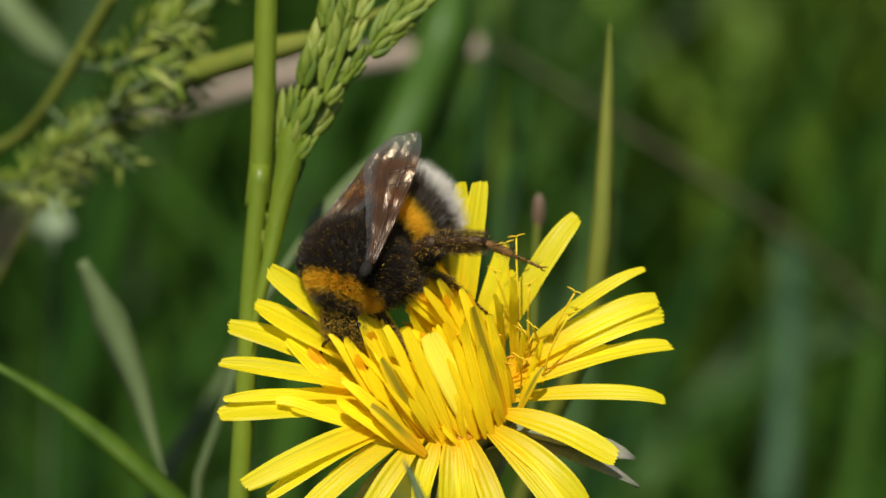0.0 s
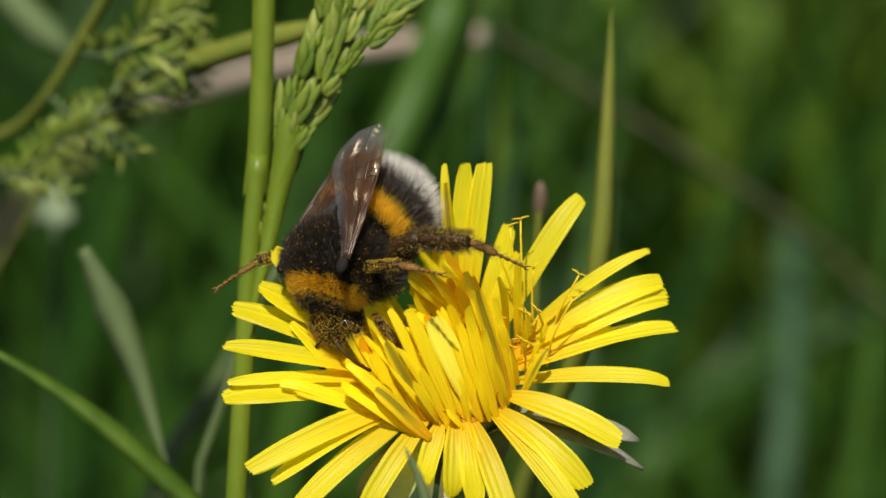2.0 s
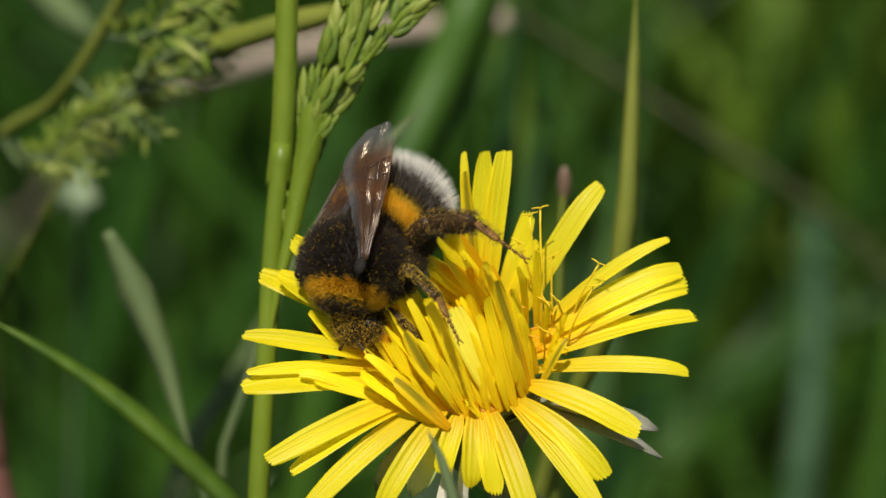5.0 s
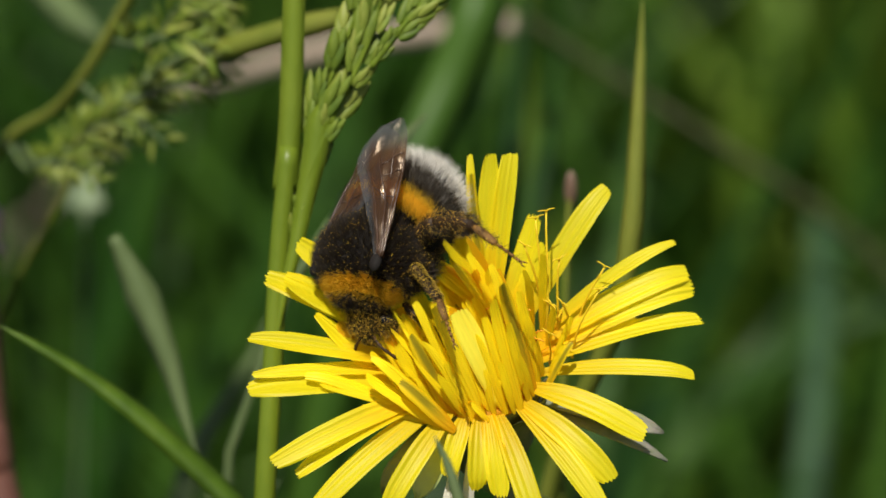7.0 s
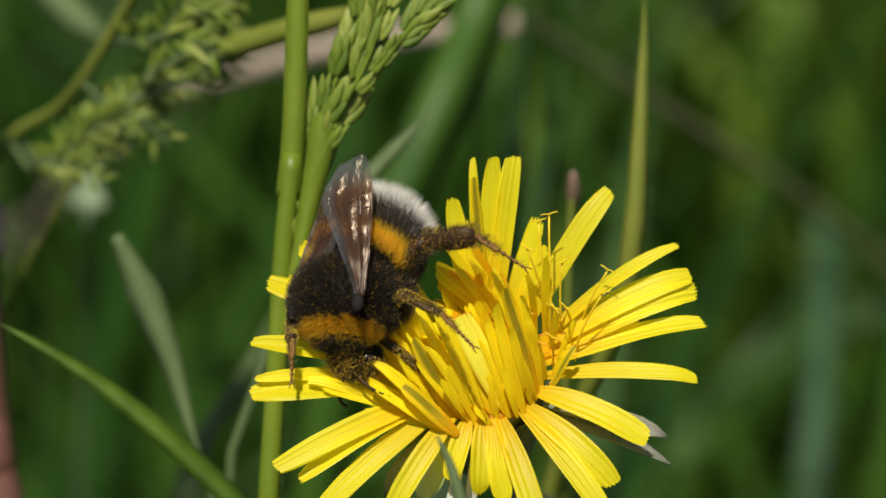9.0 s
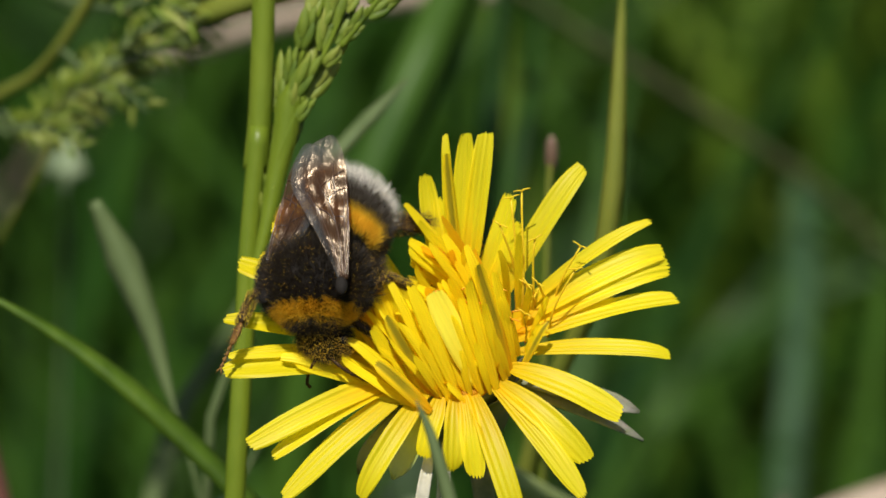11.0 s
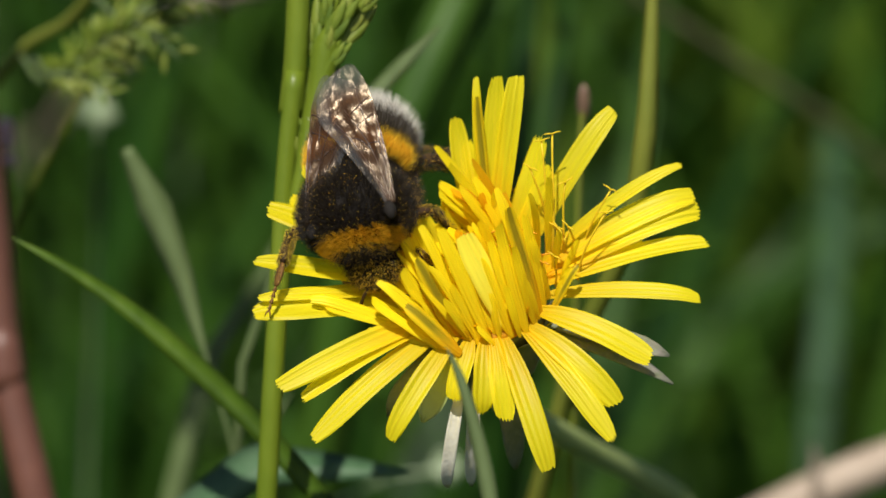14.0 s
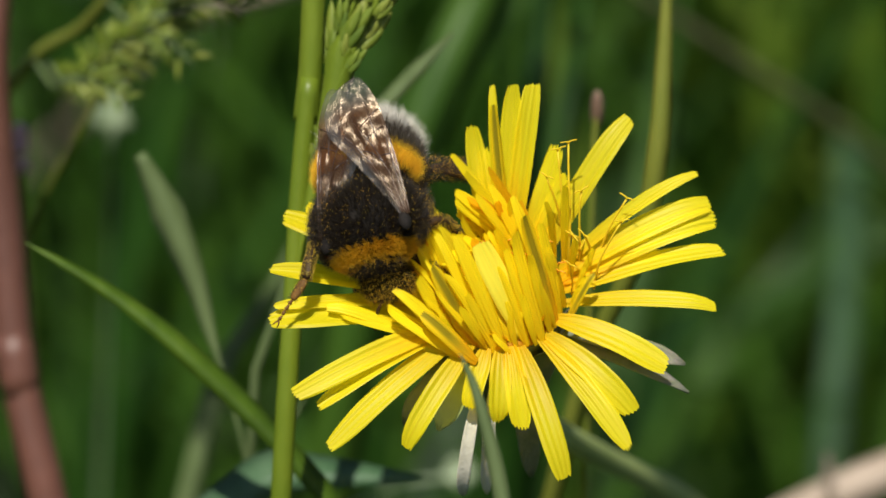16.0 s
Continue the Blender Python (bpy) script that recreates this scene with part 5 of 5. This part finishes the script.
# ---- what moves ----
def motions():
    # the flower head nods as the bee shifts its weight
    walk(flower, [
        (0, pose(-0.00002, 0.00935, 0.00015, 1.91)),
        (0.5, pose(0.00001, 0.01103, 0.00039, 2.24)),
        (1, pose(-0.00009, 0.01163, -0.00006, 2.41)),
        (1.5, pose(0.00030, 0.01406, 0.00033, 2.88)),
        (2, pose(0.00023, 0.01695, 0.00100, 3.42)),
        (2.5, pose(0.00022, 0.01972, 0.00091, 4.02)),
        (3, pose(0.00012, 0.02124, 0.00121, 4.31)),
        (3.5, pose(0.00028, 0.02322, 0.00139, 4.72)),
        (4, pose(-0.00055, 0.02415, 0.00141, 4.91)),
        (4.5, pose(-0.00017, 0.02537, 0.00129, 5.19)),
        (7, pose(-0.00022, 0.02643, 0.00155, 5.39)),
        (7.5, pose(-0.00039, 0.02823, 0.00173, 5.76)),
        (8, pose(-0.00058, 0.02947, 0.00175, 6.02)),
        (8.5, pose(-0.00015, 0.03077, 0.00182, 6.30)),
        (11, pose(-0.00071, 0.03058, 0.00075, 6.36)),
        (11.5, pose(-0.00087, 0.03082, 0.00079, 6.41)),
        (12, pose(-0.00084, 0.03062, 0.00083, 6.36)),
        (12.5, pose(-0.00087, 0.03055, 0.00095, 6.34)),
        (13, pose(-0.00092, 0.03045, 0.00102, 6.31)),
        (13.5, pose(-0.00073, 0.03053, 0.00108, 6.32)),
        (14, pose(-0.00084, 0.03057, 0.00117, 6.32)),
        (14.5, pose(-0.00079, 0.03054, 0.00103, 6.33)),
        (15, pose(-0.00092, 0.03059, 0.00094, 6.35)),
        (15.5, pose(-0.00097, 0.03063, 0.00113, 6.34)),
        (16, pose(-0.00060, 0.03063, 0.00102, 6.35)),
    ])
    # one ray is pushed aside under the bee
    walk(loose_petal, [(t, TO_FLOWER @ Matrix.Rotation(radians(turn), 4, "Z")) for t, turn in (
        (0, 0), (2, 0), (2.3, -1), (2.6, -4), (3, -7), (7.5, -7), (11, -5), (16, -4))])
    # the grass stem sways
    walk(culm_grass, [
        (0, pose(0.00028, -0.00000, -0.00001)),
        (0.5, pose(0.00011, -0.00012, -0.00026)),
        (1, pose(0.00004, -0.00014, -0.00030)),
        (1.5, pose(-0.00007, -0.00021, -0.00044)),
        (2, pose(-0.00008, -0.00012, -0.00026)),
        (2.5, pose(-0.00011, -0.00017, -0.00037)),
        (3, pose(-0.00013, -0.00021, -0.00045)),
        (3.5, pose(-0.00028, -0.00028, -0.00059)),
        (4, pose(-0.00018, -0.00026, -0.00055)),
        (4.5, pose(-0.00016, -0.00031, -0.00066)),
        (7, pose(-0.00014, -0.00026, -0.00055)),
        (7.5, pose(-0.00006, -0.00033, -0.00070)),
        (8, pose(-0.00016, -0.00032, -0.00070)),
        (8.5, pose(0.00006, -0.00041, -0.00088)),
        (11, pose(-0.00110, -0.00085, -0.00182)),
        (11.5, pose(-0.00122, -0.00085, -0.00182)),
        (12, pose(-0.00093, -0.00075, -0.00161)),
        (12.5, pose(-0.00104, -0.00078, -0.00168)),
        (13, pose(-0.00092, -0.00072, -0.00154)),
        (13.5, pose(-0.00079, -0.00071, -0.00153)),
        (14, pose(-0.00075, -0.00072, -0.00154)),
        (14.5, pose(-0.00070, -0.00075, -0.00161)),
        (15, pose(-0.00082, -0.00075, -0.00161)),
        (15.5, pose(-0.00069, -0.00075, -0.00161)),
        (16, pose(-0.00065, -0.00075, -0.00161)),
    ])
    # the bee climbs round the flower
    walk(bumble, [
        (0, pose(-0.00883, 0.00286, 0.29190, 8.1, 40.8, -122.3)),
        (0.5, pose(-0.01002, 0.00252, 0.29159, 13.4, 40.4, -123.1)),
        (1, pose(-0.00981, 0.00262, 0.29168, 15.2, 41.4, -121.0)),
        (1.5, pose(-0.01024, 0.00242, 0.29150, 18.1, 42.7, -117.6)),
        (2, pose(-0.01070, 0.00200, 0.29112, 20.0, 43.5, -115.3)),
        (2.5, pose(-0.01171, 0.00149, 0.29065, 20.4, 43.7, -114.9)),
        (3, pose(-0.01139, 0.00122, 0.29041, 21.1, 43.9, -114.1)),
        (3.5, pose(-0.01320, -0.00003, 0.28927, 21.7, 44.1, -113.4)),
        (4, pose(-0.01303, 0.00084, 0.29006, 21.7, 44.1, -113.4)),
        (4.5, pose(-0.01199, 0.00062, 0.28986, 23.7, 44.8, -111.0)),
        (7, pose(-0.01046, 0.00130, 0.29048, 25.5, 45.4, -109.0)),
        (7.5, pose(-0.01163, 0.00053, 0.28979, 25.6, 45.4, -108.8)),
        (8, pose(-0.01252, -0.00008, 0.28923, 26.7, 45.7, -107.6)),
        (8.5, pose(-0.01273, -0.00094, 0.28845, 29.7, 46.8, -101.9)),
        (11, pose(-0.01355, -0.00288, 0.28669, 22.3, 47.8, -92.2)),
        (11.5, pose(-0.01370, -0.00294, 0.28664, 27.7, 48.0, -85.3)),
        (12, pose(-0.01360, -0.00292, 0.28665, 29.8, 47.9, -82.1)),
        (12.5, pose(-0.01339, -0.00298, 0.28660, 31.4, 47.7, -79.6)),
        (13, pose(-0.01336, -0.00230, 0.28722, 31.6, 47.5, -77.5)),
        (13.5, pose(-0.01281, -0.00204, 0.28746, 31.1, 47.4, -76.2)),
        (14, pose(-0.01273, -0.00150, 0.28794, 29.8, 47.3, -75.8)),
        (14.5, pose(-0.01229, -0.00139, 0.28804, 28.0, 47.5, -77.0)),
        (15, pose(-0.01314, -0.00164, 0.28782, 26.3, 47.6, -78.0)),
        (15.5, pose(-0.01354, -0.00167, 0.28779, 27.7, 47.3, -75.6)),
        (16, pose(-0.01285, -0.00202, 0.28747, 30.6, 46.7, -71.5)),
    ])
    # legs, each in the bee's own space
    walk(bee_legs["left_hind"], [
        (0, pose(-0.00260, 0.00280, -0.00260, -9.7, 35.8, -26.2)),
        (0.5, pose(-0.00260, 0.00280, -0.00260, -17.1, 30.4, -27.0)),
        (1, pose(-0.00260, 0.00280, -0.00260, -21.6, 31.9, -37.8)),
        (1.5, pose(-0.00260, 0.00280, -0.00260, -21.8, 29.5, -39.7)),
        (2, pose(-0.00260, 0.00280, -0.00260, -19.7, 27.9, -37.1)),
        (2.5, pose(-0.00260, 0.00280, -0.00260, -13.4, 22.1, -31.4)),
        (3, pose(-0.00260, 0.00280, -0.00260, -5.3, 18.2, -26.6)),
        (3.5, pose(-0.00260, 0.00280, -0.00260, 1.4, 6.3, -15.5)),
        (4, pose(-0.00260, 0.00280, -0.00260, 5.9, 6.9, -21.8)),
        (4.5, pose(-0.00260, 0.00280, -0.00260, 7.6, 8.2, -25.1)),
        (7, pose(-0.00260, 0.00280, -0.00260, 14.4, 19.3, -33.7)),
        (7.5, pose(-0.00260, 0.00280, -0.00260, 16.2, 12.7, -28.8)),
        (8, pose(-0.00260, 0.00280, -0.00260, 10.7, 17.9, -28.0)),
        (8.5, pose(-0.00260, 0.00280, -0.00260, 13.0, 6.5, -26.0)),
        (11, pose(-0.00260, 0.00280, -0.00260, -23.4, -44.1, 39.6)),
        (11.5, pose(-0.00260, 0.00280, -0.00260, -27.1, -46.2, 37.8)),
        (12, pose(-0.00260, 0.00280, -0.00260, -28.7, -47.0, 37.3)),
        (12.5, pose(-0.00260, 0.00280, -0.00260, -29.5, -46.6, 37.1)),
        (13, pose(-0.00260, 0.00280, -0.00260, -31.8, -50.6, 36.1)),
        (13.5, pose(-0.00260, 0.00280, -0.00260, -32.9, -52.1, 36.5)),
        (14, pose(-0.00260, 0.00280, -0.00260, -34.2, -54.8, 36.6)),
        (14.5, pose(-0.00260, 0.00280, -0.00260, -37.1, -55.1, 41.0)),
        (15, pose(-0.00260, 0.00280, -0.00260, -32.2, -54.6, 36.2)),
        (15.5, pose(-0.00260, 0.00280, -0.00260, -30.0, -54.4, 32.0)),
        (16, pose(-0.00260, 0.00280, -0.00260, -32.1, -53.7, 32.3)),
    ])
    walk(bee_legs["left_middle"], [
        (0, pose(0.00080, 0.00340, -0.00180, -24.4, -2.4, 51.1)),
        (0.5, pose(0.00080, 0.00340, -0.00180, -21.3, 10.0, 42.2)),
        (1, pose(0.00080, 0.00340, -0.00180, -22.9, 12.7, 26.9)),
        (1.5, pose(0.00080, 0.00340, -0.00180, 10.6, 16.5, 11.5)),
        (2, pose(0.00080, 0.00340, -0.00180, 54.9, 34.4, 21.7)),
        (2.5, pose(0.00080, 0.00340, -0.00180, 38.3, 21.8, 6.7)),
        (3, pose(0.00080, 0.00340, -0.00180, 32.8, 12.3, -1.7)),
        (3.5, pose(0.00080, 0.00340, -0.00180, 16.2, -12.8, 7.3)),
        (4, pose(0.00080, 0.00340, -0.00180, 12.1, -13.6, -9.3)),
        (4.5, pose(0.00080, 0.00340, -0.00180, 15.7, -12.4, -15.8)),
        (7, pose(0.00080, 0.00340, -0.00180, 30.1, -2.9, -30.2)),
        (7.5, pose(0.00080, 0.00340, -0.00180, 25.8, -16.0, -21.3)),
        (8, pose(0.00080, 0.00340, -0.00180, 25.3, -14.0, -16.5)),
        (8.5, pose(0.00080, 0.00340, -0.00180, 28.2, -12.5, -14.4)),
        (11, pose(0.00080, 0.00340, -0.00180, -38.1, 11.9, 7.7)),
        (11.5, pose(0.00080, 0.00340, -0.00180, -39.5, 8.7, 2.2)),
        (12, pose(0.00080, 0.00340, -0.00180, -39.9, 7.1, 0.1)),
        (12.5, pose(0.00080, 0.00340, -0.00180, -40.8, 6.4, 0.3)),
        (13, pose(0.00080, 0.00340, -0.00180, -38.9, 2.5, -9.3)),
        (13.5, pose(0.00080, 0.00340, -0.00180, -38.5, 0.4, -12.4)),
        (14, pose(0.00080, 0.00340, -0.00180, -35.6, -1.0, -20.1)),
        (14.5, pose(0.00080, 0.00340, -0.00180, -36.4, -2.6, -20.7)),
        (15, pose(0.00080, 0.00340, -0.00180, -32.9, 0.5, -18.4)),
        (15.5, pose(0.00080, 0.00340, -0.00180, -31.0, 1.2, -19.0)),
        (16, pose(0.00080, 0.00340, -0.00180, -33.4, -0.6, -18.5)),
    ])
    walk(bee_legs["right_middle"], [
        (0, pose(0.00060, -0.00320, -0.00240, 29.8, -3.1, 11.5)),
        (0.5, pose(0.00060, -0.00320, -0.00240, 29.8, -3.1, 11.5)),
        (1, pose(0.00060, -0.00320, -0.00240, 29.8, -3.1, 11.5)),
        (1.5, pose(0.00060, -0.00320, -0.00240, 29.8, -3.1, 11.5)),
        (2, pose(0.00060, -0.00320, -0.00240, -61.2, -35.9, 24.9)),
        (2.5, pose(0.00060, -0.00320, -0.00240, 29.8, -3.1, 11.5)),
        (3, pose(0.00060, -0.00320, -0.00240, 29.8, -3.1, 11.5)),
        (3.5, pose(0.00060, -0.00320, -0.00240, 29.8, -3.1, 11.5)),
        (4, pose(0.00060, -0.00320, -0.00240, 29.8, -3.1, 11.5)),
        (4.5, pose(0.00060, -0.00320, -0.00240, 29.8, -3.1, 11.5)),
        (7, pose(0.00060, -0.00320, -0.00240, 29.8, -3.1, 11.5)),
        (7.5, pose(0.00060, -0.00320, -0.00240, 29.8, -3.1, 11.5)),
        (8, pose(0.00060, -0.00320, -0.00240, 29.8, -3.1, 11.5)),
        (8.5, pose(0.00060, -0.00320, -0.00240, -53.2, -23.2, 72.0)),
        (11, pose(0.00060, -0.00320, -0.00240, -47.9, -20.8, 27.6)),
        (11.5, pose(0.00060, -0.00320, -0.00240, -46.5, -25.2, 24.2)),
        (12, pose(0.00060, -0.00320, -0.00240, -44.0, -28.3, 22.6)),
        (12.5, pose(0.00060, -0.00320, -0.00240, -44.6, -31.4, 22.5)),
        (13, pose(0.00060, -0.00320, -0.00240, -43.9, -28.1, 23.6)),
        (13.5, pose(0.00060, -0.00320, -0.00240, -41.5, -28.7, 21.5)),
        (14, pose(0.00060, -0.00320, -0.00240, -39.8, -25.9, 21.0)),
        (14.5, pose(0.00060, -0.00320, -0.00240, -37.1, -25.5, 20.7)),
        (15, pose(0.00060, -0.00320, -0.00240, -45.2, -12.8, 19.9)),
        (15.5, pose(0.00060, -0.00320, -0.00240, -54.0, -4.8, 14.3)),
        (16, pose(0.00060, -0.00320, -0.00240, -57.7, -3.8, 5.9)),
    ])


motions()
